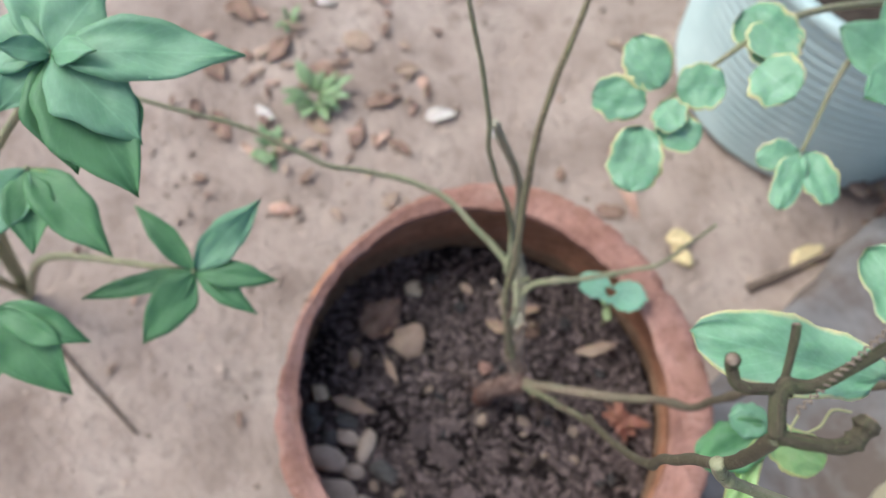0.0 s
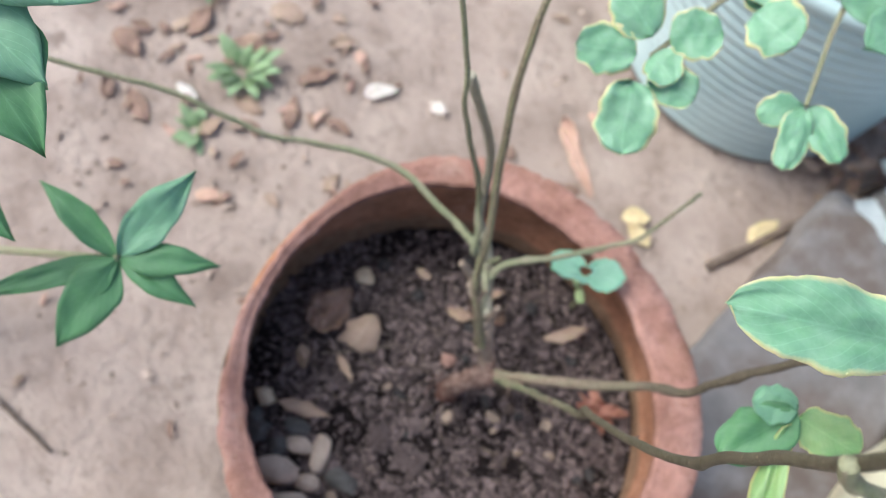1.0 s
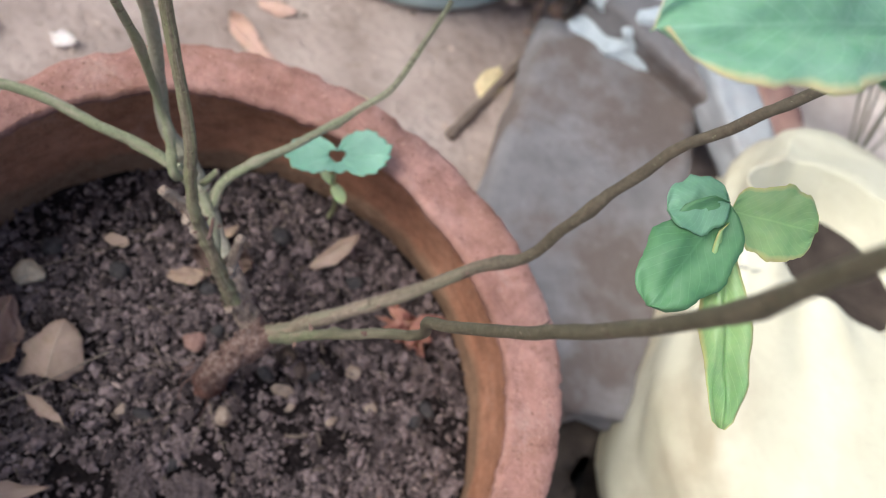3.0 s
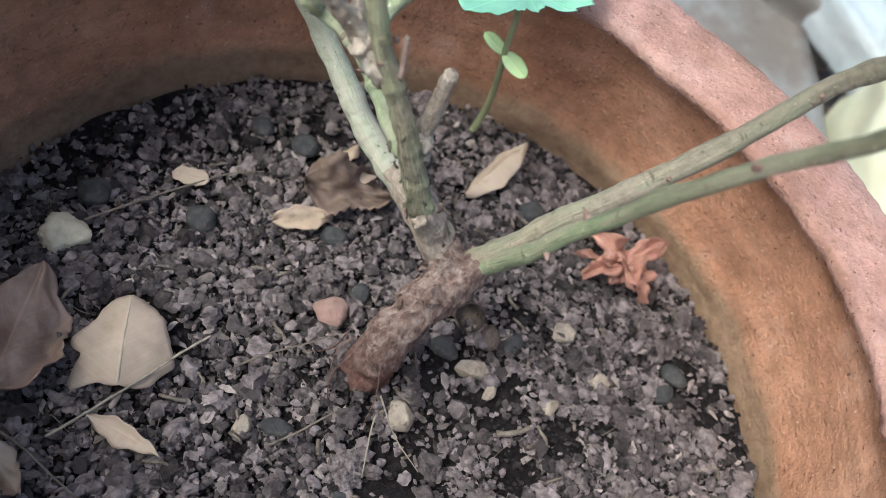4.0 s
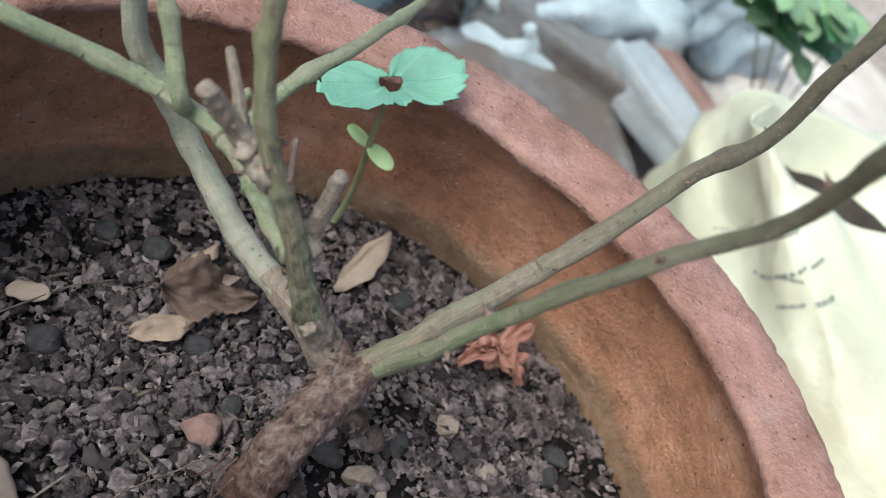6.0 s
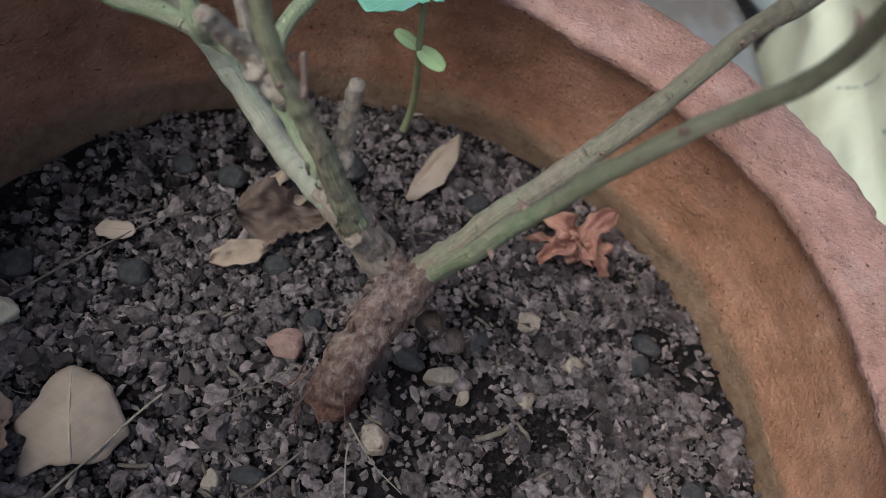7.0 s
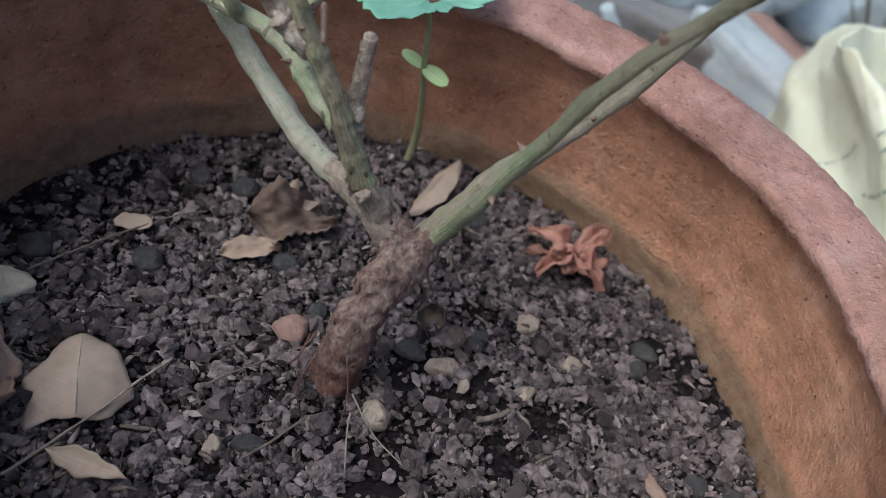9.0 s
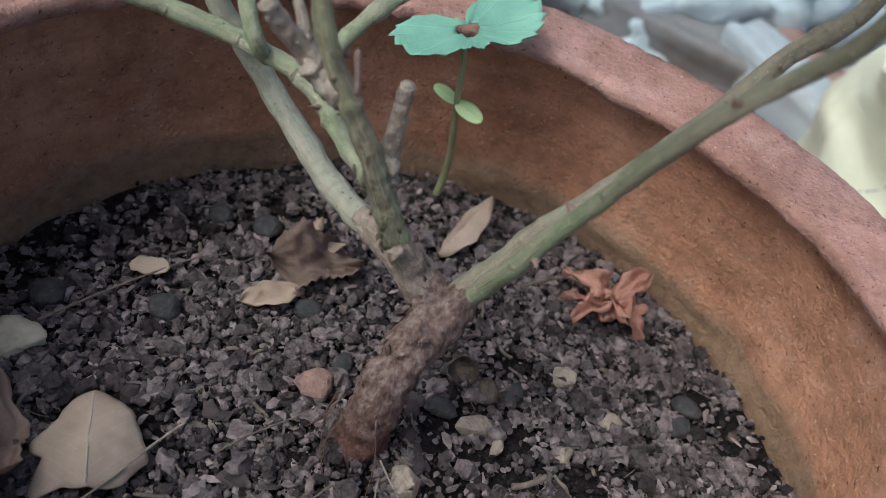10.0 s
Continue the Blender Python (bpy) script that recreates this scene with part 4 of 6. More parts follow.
    stem("stub", "short green stub", [(-0.0640, 0.0580, 0.0955), (-0.0610, 0.0600, 0.1020), (-0.0590, 0.0620, 0.1080)], [0.0020, 0.0017, 0.0015], M_STEM_GREEN, seg=8, tip=True)
    # knobs, ring scars and the pruned gnarl of the brown stem
    for at, r, mat, lab in (((-0.0147, 0.0220, 0.0722), 0.0024, M_CUT, "pale round knob"), ((0.0428, 0.0585, 0.0978), 0.0018, M_RIB_PALE, "pale bud"), ((-0.0490, 0.0290, 0.1170), 0.0034, M_STUB, "pale scaly gnarl"),
                            ((-0.0540, 0.0330, 0.1215), 0.0028, M_STUB, "pale scaly gnarl"), ((-0.0255, 0.0310, 0.0935), 0.0036, M_STUB, "pale scaly gnarl"), ((-0.0755, 0.0525, 0.1015), 0.0030, M_STEM_GREEN, "pale node")):
        b = stone_bm(r, r * 0.9, r * 0.95, 0.6, at[0] * 300, 3)
        part("knob", b, mat, rose, lab, m=pose(*at, 20, 30, at[1] * 4000))
    # the top of the green branch, with cut twigs
    low, top = (0.1107, -0.0434, 0.4970), (0.1013, -0.0375, 0.5020)
    stem("twig", "dark leafless twig", [low, top, (0.1043, -0.0288, 0.5033), (0.1047, -0.0106, 0.5080), (0.1040, 0.0120, 0.5150)], [0.0024, 0.0022, 0.0018, 0.0016, 0.0014], M_STEM_DARK, nodes=((0.3, 0.5),), seg=10)
    stem("twig", "dark twig cut at its end", [top, (0.0965, -0.0470, 0.5011), (0.0915, -0.0468, 0.5020), (0.0893, -0.0463, 0.5050)], [0.0016, 0.0015, 0.0016, 0.0020], M_STEM_DARK, seg=10, tip=True)
    stem("twig", "dark twig cut at its end", [top, (0.0940, -0.0318, 0.5061), (0.0893, -0.0281, 0.5088)], [0.0013, 0.0011, 0.0012], M_STEM_DARK, seg=8, tip=True)
    stem("twig", "dark twig with a knobbly cut cluster", [low, (0.1191, -0.0325, 0.4969), (0.1199, -0.0267, 0.4982), (0.1177, -0.0210, 0.5006)], [0.0023, 0.0019, 0.0022, 0.0028], M_STEM_DARK, nodes=((0.65, 0.4), (0.9, 0.4)), seg=10, lumps=0.3, tip=True)
    stem("twig", "thick green prong of the forked branch", [(0.1113, -0.0400, 0.4510), (0.1165, -0.0362, 0.4430), (0.1225, -0.0300, 0.4385), (0.1345, -0.0170, 0.4340), (0.1600, 0.0080, 0.4290)], [0.0024, 0.0023, 0.0020, 0.0020, 0.0018], M_STEM_GREEN, nodes=((0.3, 0.3),), seg=12)
    b = bmesh.new()
    tube(b, [(0.1082, -0.0368, 0.5005), (0.1105, -0.0400, 0.4988), (0.1125, -0.0385, 0.4975), (0.1132, -0.0330, 0.4990), (0.1112, -0.0287, 0.5012), (0.1137, -0.0246, 0.5015)], [0.0004, 0.0004], seg=6, n=8, lumps=0)
    part("tendril", b, M_SHOOT, rose, "thin pale green curling tendril")
    b = bmesh.new()
    p, q = Vector((0.1075, -0.0375, 0.5015)), Vector((0.1000, -0.0050, 0.5125))
    axis = (q - p).normalized()
    s = axis.orthogonal().normalized()
    u = axis.cross(s)
    coil = [p.lerp(q, k / 120) + (s * math.cos(k * 0.9) + u * math.sin(k * 0.9)) * 0.0007 for k in range(121)]
    tube(b, coil, [0.00035, 0.00035], seg=5, n=2, lumps=0)
    part("tendril", b, M_STRAW, rose, "pale tightly coiled tendril along a twig")
    # leaves of the rose's outer branch
    for base, tip, up, w, mat, lab in (
            ((0.1200, 0.0985, 0.3490), (0.0635, 0.0290, 0.3530), (0.15, -0.45, 0.9), 0.036, M_LEAF_EDGED, "large green leaf with a scorched yellow edge"),
            ((0.1296, 0.1630, 0.3234), (0.0618, 0.1530, 0.3280), (0.2, -0.5, 0.8), 0.034, M_LEAF_EDGED, "green leaf with a pale edge"),
            ((0.1174, 0.0745, 0.2785), (0.1159, 0.0374, 0.2591), (0.0, -0.5, 0.9), 0.026, M_LEAF_DARK, "small dark green leaf"),
            ((0.1200, 0.0745, 0.2770), (0.1480, 0.0869, 0.2807), (0.0, -0.5, 0.9), 0.024, M_LEAF_YELLOW, "small yellowing leaf"),
            ((0.1200, 0.0700, 0.2750), (0.1616, 0.0256, 0.2461), (0.2, -0.5, 0.8), 0.013, M_LEAF_YELLOW, "narrow yellowing leaf"),
            ((0.1160, 0.0760, 0.2790), (0.1025, 0.0611, 0.2736), (0.0, -0.4, 0.9), 0.018, M_LEAF, "small green leaf")):
        b = bmesh.new()
        blade(b, base, tip, up, w, shape="blunt", fold=0.15, curl=0.10, wave=0.10, teeth=0.08, nu=26, nv=14, seed=base[0] * 90, ragged=0.14)
        part("leaf", b, mat, rose, lab)
    return rose


# ---- the gourd seedling ----
def build_seedling():
    s = thing("gourd_seedling", "young gourd seedling with a scalloped mint-green leaf beside the pot wall", "seedling")
    foot = (-0.0200, 0.1400, -0.004)
    node = (-0.0212, 0.1255, 0.0605)
    bm = bmesh.new()
    tube(bm, [foot, (-0.0185, 0.1375, 0.020), (-0.0195, 0.1310, 0.043), node, (-0.0225, 0.1225, 0.078), (-0.0240, 0.1178, 0.0915)], [0.0019, 0.0015, 0.0013, 0.0012, 0.0010], seg=10, n=8, lumps=0.03)
    part("stalk", bm, M_SHOOT, s)
    for way, w in (((0.0120, -0.0055, -0.0010), 0.0074), ((-0.0105, 0.0010, 0.0035), 0.0056)):
        bm = bmesh.new()
        blade(bm, node, Vector(node) + Vector(way), (0.0, -0.5, 0.85), w, shape="blunt", fold=0.12, curl=0.08, nu=16, ragged=0.02)
        part("seed_leaf", bm, M_COTYL, s, "pale oval seed leaf")
    # the true leaf: a kidney with a gap round the stalk, its lobes meeting again on the far side
    bm = bmesh.new()
    uvl = bm.loops.layers.uv.verify()
    c = Vector((-0.0240, 0.1212, 0.0935))
    up = Vector((0.0, -0.12, 1)).normalized()
    ax = Vector((0.80, 0.52, 0.26)).normalized()
    up = (up - ax * up.dot(ax)).normalized()
    ay = up.cross(ax)
    n, rn = 260, 12
    top, bot = [], []
    for i in range(rn + 1):
        rt, rb = [], []
        for k in range(n):
            a = 2 * math.pi * k / n
            co, si = math.cos(a), math.sin(a)
            # two unequal lobes that meet at the stalk, and the blade in front of the gap
            edge = hole = 0.0033 + 0.0010 * abs(co) + 0.0005 * math.sin(3 * a)
            for cx, cy, rx, ry in ((0.0144, 0.0020, 0.0144, 0.0138), (-0.0136, 0.0004, 0.0136, 0.0112), (0.0, -0.0030, 0.0104, 0.0074)):
                qa = (co / rx) ** 2 + (si / ry) ** 2
                qb = co * cx / rx ** 2 + si * cy / ry ** 2
                disc = qb * qb - qa * ((cx / rx) ** 2 + (cy / ry) ** 2 - 1)
                if disc > 0:
                    edge = max(edge, (qb + math.sqrt(disc)) / qa)
            edge = max(edge, hole + 0.0008)
            edge *= 1 + 0.07 * noise.noise(Vector((co * 3.5, si * 3.5, 12))) + (0.085 + 0.07 * noise.noise(Vector((co * 4, si * 4, 5)))) * (((a * 29 / (2 * math.pi) + 0.5 * noise.noise(Vector((co * 2, si * 2, 8)))) % 1) ** 1.4 - 0.3) + 0.010 * noise.noise(Vector((co * 16, si * 16, 2)))
            r = hole + (edge - hole) * i / rn
            z = 0.0007 * abs(math.sin(a * 4.5)) * (i / rn) + 0.0016 * (r / 0.028) ** 2 * math.cos(2 * a) + 0.001 * noise.noise(Vector((r * 150, a * 2, 0)))
            p = c + ax * (r * math.cos(a)) + ay * (r * math.sin(a)) + up * z
            uvc = (i / rn, 0.5 + 0.5 * math.sin(a * 4.5))
            rt.append((bm.verts.new(p + up * 0.0002), uvc))
            rb.append((bm.verts.new(p - up * 0.0002), uvc))
        top.append(rt)
        bot.append(rb)

    def face(cs):
        f = bm.faces.new([x[0] for x in cs])
        for lp, x in zip(f.loops, cs):
            lp[uvl].uv = x[1]
    for i in range(rn):
        for k in range(n):
            j = (k + 1) % n
            face([top[i][k], top[i + 1][k], top[i + 1][j], top[i][j]])
            face([bot[i][k], bot[i][j], bot[i + 1][j], bot[i + 1][k]])
    for k in range(n):
        j = (k + 1) % n
        face([top[rn][k], bot[rn][k], bot[rn][j], top[rn][j]])
        face([top[0][k], top[0][j], bot[0][j], bot[0][k]])
    part("leaf", bm, M_SEEDLING, s, "scalloped mint-green leaf with a round gap at its stalk")


# ---- what lies on the potting soil ----
def lay(x, y):
    """From the sketch of the soil to its true, slightly turned and narrower plan."""
    return 0.983 * x + 0.023 * y + 0.003, -0.025 * x + 0.958 * y - 0.001


def put_stone(name, label, cat, x, y, size, mat, ang=0.0, rough=0.2, seed=0.0, lift=0.25, sub=3, sharp=0.0, group="", base=None):
    if sharp and base is None:
        bm = chunk_bm(size[0] / 2 * 1.08, size[1] / 2 * 1.08, size[2] / 2 * 1.08, seed)
    else:
        bm = stone_bm(size[0] / 2, size[1] / 2, size[2] / 2, rough, seed, sub, sharp=sharp)
    x, y = lay(x, y) if base is None else (x, y)
    z = (soil_height(x, y) if base is None else base) + size[2] * lift
    return solid(name, bm, mat, label, cat, group, m=pose(x, y, z, 0, 0, ang))


def put_clod(x, y, sx, sy, sz, ang):
    """A crumbling clod: a lump broken up at three scales, half sunk in the soil."""
    bm = stone_bm(sx / 2, sy / 2, sz / 2, 0.6, x * 300 + 40, 5)
    for v in bm.verts:
        d = v.co.normalized()
        v.co += d * (sz * 0.22 * noise.noise(v.co * 340) + sz * 0.14 * noise.noise(v.co * 800) + sz * 0.07 * noise.noise(v.co * 1700))
    x, y = lay(x, y)
    return solid("earth_clod", bm, M_CLOD, "large crumbling clod of dry earth on the soil", "clod", "large clods on the soil", m=pose(x, y, soil_height(x, y) + sz * 0.15, 0, 0, ang), smooth=False)


def put_leaf(name, label, base, tip, up, w, mat, category="dry leaf", group="", **kw):
    bm = bmesh.new()
    kw.setdefault("ragged", 0.28)
    blade(bm, base, tip, up, w, **kw)
    return solid(name, bm, mat, label, category, group)


def put_big_leaf(label, base, tip, up, w, mat, rib_mat, **kw):
    """A large dry leaf: its blade, and a midrib that ends in a stalk."""
    leaf = thing("dry_leaf", label, "dry leaf")
    bm = bmesh.new()
    kw.setdefault("ragged", 0.13)
    blade(bm, base, tip, up, w, **kw)
    part("blade", bm, mat, leaf)
    base, tip, up = Vector(base), Vector(tip), Vector(up).normalized()
    ax, curl, wave, seed = tip - base, kw["curl"], kw["wave"], kw["seed"]
    pts = [base - ax * 0.22 - up * 0.004, base - ax * 0.10 - up * 0.002]
    for k in range(8):
        u = k / 7 * 0.92
        h = -curl * ax.length * (u - 0.3) ** 2 + wave * ax.length * (0.35 * noise.noise(Vector((u * 2.3 + seed, 0, seed * 1.7))) + 0.35 * noise.noise(Vector((u * 6.1 + seed * 2, 0, 7 + seed))))
        pts.append(base + ax * u + up * (h + 0.0001))
    bm = bmesh.new()
    tube(bm, pts, [0.0005, 0.00035, 0.00025, 0.0002], seg=6, n=4, lumps=0.2, freq=500)
    part("midrib", bm, rib_mat, leaf)
    return leaf


def put_lobed_leaf(label, at, size, lobes, lift, mat, rib_mat, rib_turn, seed):
    """A dry lobed leaf lying on the soil: lobes are (degrees round it, metres added, degrees wide); it curls up along its midrib."""
    leaf = thing("dry_leaf", label, "dry leaf")
    n, rn = 96, 10
    ridge = radians(rib_turn)

    def surface(a, w):
        r = size
        for turn, more, wide in lobes:
            d = (math.degrees(a) - turn + 180) % 360 - 180
            r += more * math.exp(-(d / wide) ** 2)
        r *= 1 + 0.035 * noise.noise(Vector((math.cos(a) * 6, math.sin(a) * 6, seed)))
        x, y = at[0] + r * w * math.cos(a), at[1] + r * w * math.sin(a)
        across = r * w * math.sin(a - ridge) / size
        along = r * w * math.cos(a - ridge) / size
        h = lift + 0.0040 * (1 - abs(across)) - 0.0030 * along * along - 0.0022 * across * across
        h += 0.0020 * noise.noise(Vector((x * 70, y * 70, seed))) + 0.0010 * noise.noise(Vector((x * 190, y * 190, seed)))
        return Vector((x, y, soil_height(*at) + h)), (0.5 + 0.5 * along * 0.8, min(1.0, max(0.0, 0.5 + 0.42 * across)))
    bm = bmesh.new()
    uvl = bm.loops.layers.uv.verify()
    sides = []
    for off in (0.0003, -0.0003):
        rows = []
        for i in range(1, rn + 1):
            rows.append([(bm.verts.new(p + Vector((0, 0, off))), uv) for p, uv in (surface(2 * math.pi * k / n, i / rn) for k in range(n))])
        p, uv = surface(0, 0)
        sides.append(((bm.verts.new(p + Vector((0, 0, off))), uv), rows))

    def face(cs):
        f = bm.faces.new([c[0] for c in cs])
        for lp, c in zip(f.loops, cs):
            lp[uvl].uv = c[1]
    for k in range(n):
        j = (k + 1) % n
        for flip, (mid, rows) in enumerate(sides):
            for cs in [[mid, rows[0][k], rows[0][j]]] + [[rows[i][k], rows[i + 1][k], rows[i + 1][j], rows[i][j]] for i in range(rn - 1)]:
                face(cs[::-1] if flip else cs)
        top, low = sides[0][1][-1], sides[1][1][-1]
        face([top[k], low[k], low[j], top[j]])
    part("blade", bm, mat, leaf)
    bm = bmesh.new()
    pts = [surface(ridge + math.pi, w)[0] + Vector((0, 0, 0.0003)) for w in (0.95, 0.6, 0.3)] + [surface(ridge, w)[0] + Vector((0, 0, 0.0003)) for w in (0.1, 0.4, 0.7, 0.9)]
    tube(bm, pts, [0.00045, 0.00030, 0.00018], seg=6, n=4, lumps=0.2, freq=500)
    part("midrib", bm, rib_mat, leaf)
    return leaf


def put_stick(name, label, pts, r, mat, taper=0.6, twist=0.0, group=""):
    bm = bmesh.new()
    tube(bm, pts, [r, r * (1 + taper) / 2, r * taper], seg=8, n=12, lumps=0.25 + twist, freq=500, kink=0.0016)
    return solid(name, bm, mat, label, "twig", group)


def build_soil_things():
    pale = "pale beige pebble lying on the soil"
    for x, y, s, ang, seed in ((0.0085, -0.003, (0.014, 0.010, 0.009), 110, 1.0), (0.0255, 0.031, (0.0165, 0.0085, 0.008), 22, 2.0), (0.0515, 0.068, (0.011, 0.009, 0.008), 20, 3.0),
                               (0.0725, 0.057, (0.0085, 0.008, 0.008), 0, 4.0), (0.0345, 0.027, (0.0095, 0.005, 0.005), 75, 5.0), (0.0565, 0.036, (0.009, 0.009, 0.006), 40, 6.0), (-0.0375, -0.0345, (0.008, 0.0075, 0.007), 10, 7.0)):
        put_stone("pebble", pale, "pebble", x, y, s, M_STONE_PALE, ang, 0.25, seed, sharp=0.35, group="pebbles on the soil")
    put_stone("brick_chip", "pinkish rounded brick chip beside the rose trunk", "brick chip", -0.0335, 0.0215, (0.0135, 0.012, 0.011), M_STONE_PINK, 30, 0.3, 8.0)
    put_stone("stone", "pitted greyish-beige stone on the soil", "stone", -0.1300, -0.0075, (0.017, 0.0145, 0.013), M_STONE_GREY, 20, 0.32, 9.0, sub=4)
    dark = "smooth dark grey oval dropping on the soil"
    for x, y, s, ang in ((-0.0285, 0.036, (0.010, 0.0085), 100), (0.0105, 0.0325, (0.0125, 0.0085), -5), (0.0345, 0.050, (0.011, 0.0085), 80), (0.1015, 0.0800, (0.0125, 0.0095), -20), (0.0995, 0.0690, (0.0105, 0.0095), 70),
                         (-0.0270, -0.0290, (0.0125, 0.0075), 15), (0.1265, 0.0215, (0.0105, 0.010), 60), (0.1405, 0.0205, (0.0105, 0.010), 60), (-0.0950, 0.0265, (0.0125, 0.012), 0), (-0.0500, 0.0525, (0.0115, 0.010), 20),
                         (-0.0830, 0.0865, (0.0125, 0.012), 0), (-0.0400, 0.1120, (0.014, 0.013), 0), (0.0040, -0.0395, (0.0095, 0.008), 90), (-0.1330, 0.0130, (0.013, 0.013), 0), (0.0160, 0.1180, (0.0125, 0.011), 30), (-0.1035, 0.0850, (0.011, 0.010), 10)):
        put_stone("dropping", dark, "dropping", x, y, (s[0] * 0.95, s[1] * 0.9, s[1] * 0.74), M_SEED_DARK, ang, 0.16, x * 90, 0.28, group="droppings on the soil")
    for x, y, sx, sy, sz, ang in ((0.0225, -0.0475, 0.024, 0.020, 0.009, 20), (-0.0050, -0.0600, 0.020, 0.017, 0.008, -15), (0.0600, -0.0480, 0.018, 0.014, 0.008, 40), (0.0005, -0.0310, 0.013, 0.011, 0.009, 60), (-0.0120, 0.0480, 0.015, 0.012, 0.010, 10), (-0.0440, 0.0330, 0.011, 0.010, 0.008, 30)):
        put_clod(x, y, sx, sy, sz, ang)
    put_stone("seed", "brown ribbed oval seed on the soil", "seed", 0.0245, 0.0470, (0.0105, 0.009, 0.008), M_HUSK, 110, 0.1, 4.4)
    # flat stones gathered near the wall
    for x, y, s, ang, mat in ((-0.018, -0.143, (0.035, 0.020, 0.013), 48, 0), (0.001, -0.126, (0.019, 0.013, 0.010), 45, 0), (-0.027, -0.120, (0.021, 0.013, 0.009), 40, 0), (-0.014, -0.108, (0.031, 0.015, 0.010), -42, 0),
                              (0.010, -0.145, (0.032, 0.020, 0.012), 45, 0), (0.031, -0.128, (0.023, 0.014, 0.010), 30, 0), (0.034, -0.098, (0.013, 0.009, 0.007), 60, 3),
                              (0.019, -0.115, (0.012, 0.010, 0.007), 10, 3), (-0.074, -0.126, (0.020, 0.017, 0.012), 30, 1), (-0.049, -0.142, (0.022, 0.018, 0.012), 80, 2),
                              (-0.062, -0.140, (0.018, 0.014, 0.010), 10, 2), (-0.034, -0.135, (0.018, 0.015, 0.010), 45, 2), (0.022, -0.138, (0.016, 0.012, 0.009), 75, 2), (-0.042, -0.116, (0.026, 0.014, 0.010), 30, 2), (0.012, -0.102, (0.028, 0.016, 0.010), 30, 2)):
        put_stone("stone", ("pale flat stone on the soil near the pot wall", "grey stone on the soil near the pot wall", "dark stone on the soil near the pot wall", "small beige stone on the soil near the pot wall")[mat], "stone", x, y, s,
                  (M_STONE_BEIGE, M_STONE_GREY, M_STONE_DARK, M_STONE_PALE)[mat], ang, 0.24, x * 700 + 30, 0.36, sharp=0.0 if mat == 0 else 0.4, group="stones near the pot wall", base=None)
    # an empty seed shell
    bm = bmesh.new()
    bmesh.ops.create_uvsphere(bm, u_segments=36, v_segments=24, radius=0.0060)
    bmesh.ops.delete(bm, geom=[v for v in bm.verts if v.co.z > 0.0022 + 0.006 * noise.noise(v.co * 330)], context="VERTS")
    shell = solid("seed_shell", bm, M_SHELL, "broken empty brown seed shell beside the trunk", "seed shell", m=pose(*lay(0.0135, 0.0480), 0.0062, 20, -15, 0))
    sol = shell.modifiers.new("thickness", "SOLIDIFY")
    sol.thickness = 0.0006

    def z(x, y, up=0.002):
        x, y = lay(x, y)
        return (x, y, soil_height(x, y) + up + 0.003)
    # dry leaves
    put_lobed_leaf("curled beige dry leaf with pointed lobes resting on the soil", (-0.0820, -0.0300), 0.0150,
                   ((118, 0.0030, 26), (45, -0.0010, 20), (6, 0.0028, 14), (-28, 0.0022, 18), (-65, 0.0008, 22), (-106, 0.0062, 13), (-130, -0.0014, 8), (-152, 0.0018, 10), (172, -0.0024, 18)), 0.0075, M_DRY_TAN, M_RIB_PALE, 118, 2.2)
    put_big_leaf("brown dry leaf with a ragged edge on the soil", z(-0.1060, -0.0700, 0.008), z(-0.1230, -0.0250, 0.010), (0.2, -0.2, 1), 0.031, M_DRY_BROWN, M_DRY_PINK_RIB, shape="broad", fold=0.10, curl=0.16, wave=0.22, teeth=0.11, seed=5.1, nu=66, nv=20, thick=0.0006, ragged=0.22)
    put_leaf("dry_leaf", "pale curled narrow dry leaf on the soil", (-0.0760, -0.0560, 0.0045), (-0.0490, -0.0555, 0.0040), (0.1, -0.5, 0.9), 0.0076, M_DRY_TAN, shape="lance", fold=0.5, curl=-0.35, wave=0.06, seed=1.2, nu=18)
    put_leaf("dry_leaf", "pale flat dry leaf on the soil", z(-0.1155, 0.0365), z(-0.1020, 0.0420, 0.003), (0, -0.2, 1), 0.0075, M_DRY_TAN, shape="round", fold=0.2, seed=3.2)
    put_leaf("dry_leaf", "brown folded dry leaf leaning on the soil", (-0.0075, 0.1010, 0.0035), (0.0048, 0.1350, 0.0155), (-0.60, -0.25, 0.75), 0.0150, M_DRY_TAN, shape="oval", fold=-0.28, curl=0.06, wave=0.07, seed=7.7, nu=20, nv=12, ragged=0.18)
    put_leaf("dry_leaf", "yellowish curled dry leaf beside the stems", z(-0.0730, 0.0415), z(-0.0540, 0.0590, 0.004), (0.1, -0.4, 0.9), 0.0105, M_DRY_YELLOW, shape="oval", fold=0.4, curl=0.25, wave=0.16, seed=4.1, nu=18, nv=10)
    put_leaf("dry_leaf", "yellowish upright dry leaf beside the stems", z(-0.0670, 0.0720), z(-0.0640, 0.0960, 0.008), (-0.3, -0.6, 0.6), 0.010, M_DRY_YELLOW, shape="oval", fold=0.3, curl=0.15, wave=0.12, seed=6.1)
    put_leaf("dry_leaf", "dark brown crumpled dry leaf under the stems", (-0.0670, 0.0640, 0.0060), (-0.0330, 0.0760, 0.0085), (0.0, -0.55, 0.85), 0.0210, M_DRY_DARK, shape="broad", fold=0.55, curl=0.20, wave=0.34, teeth=0.3, seed=8.8, nu=44, nv=16)
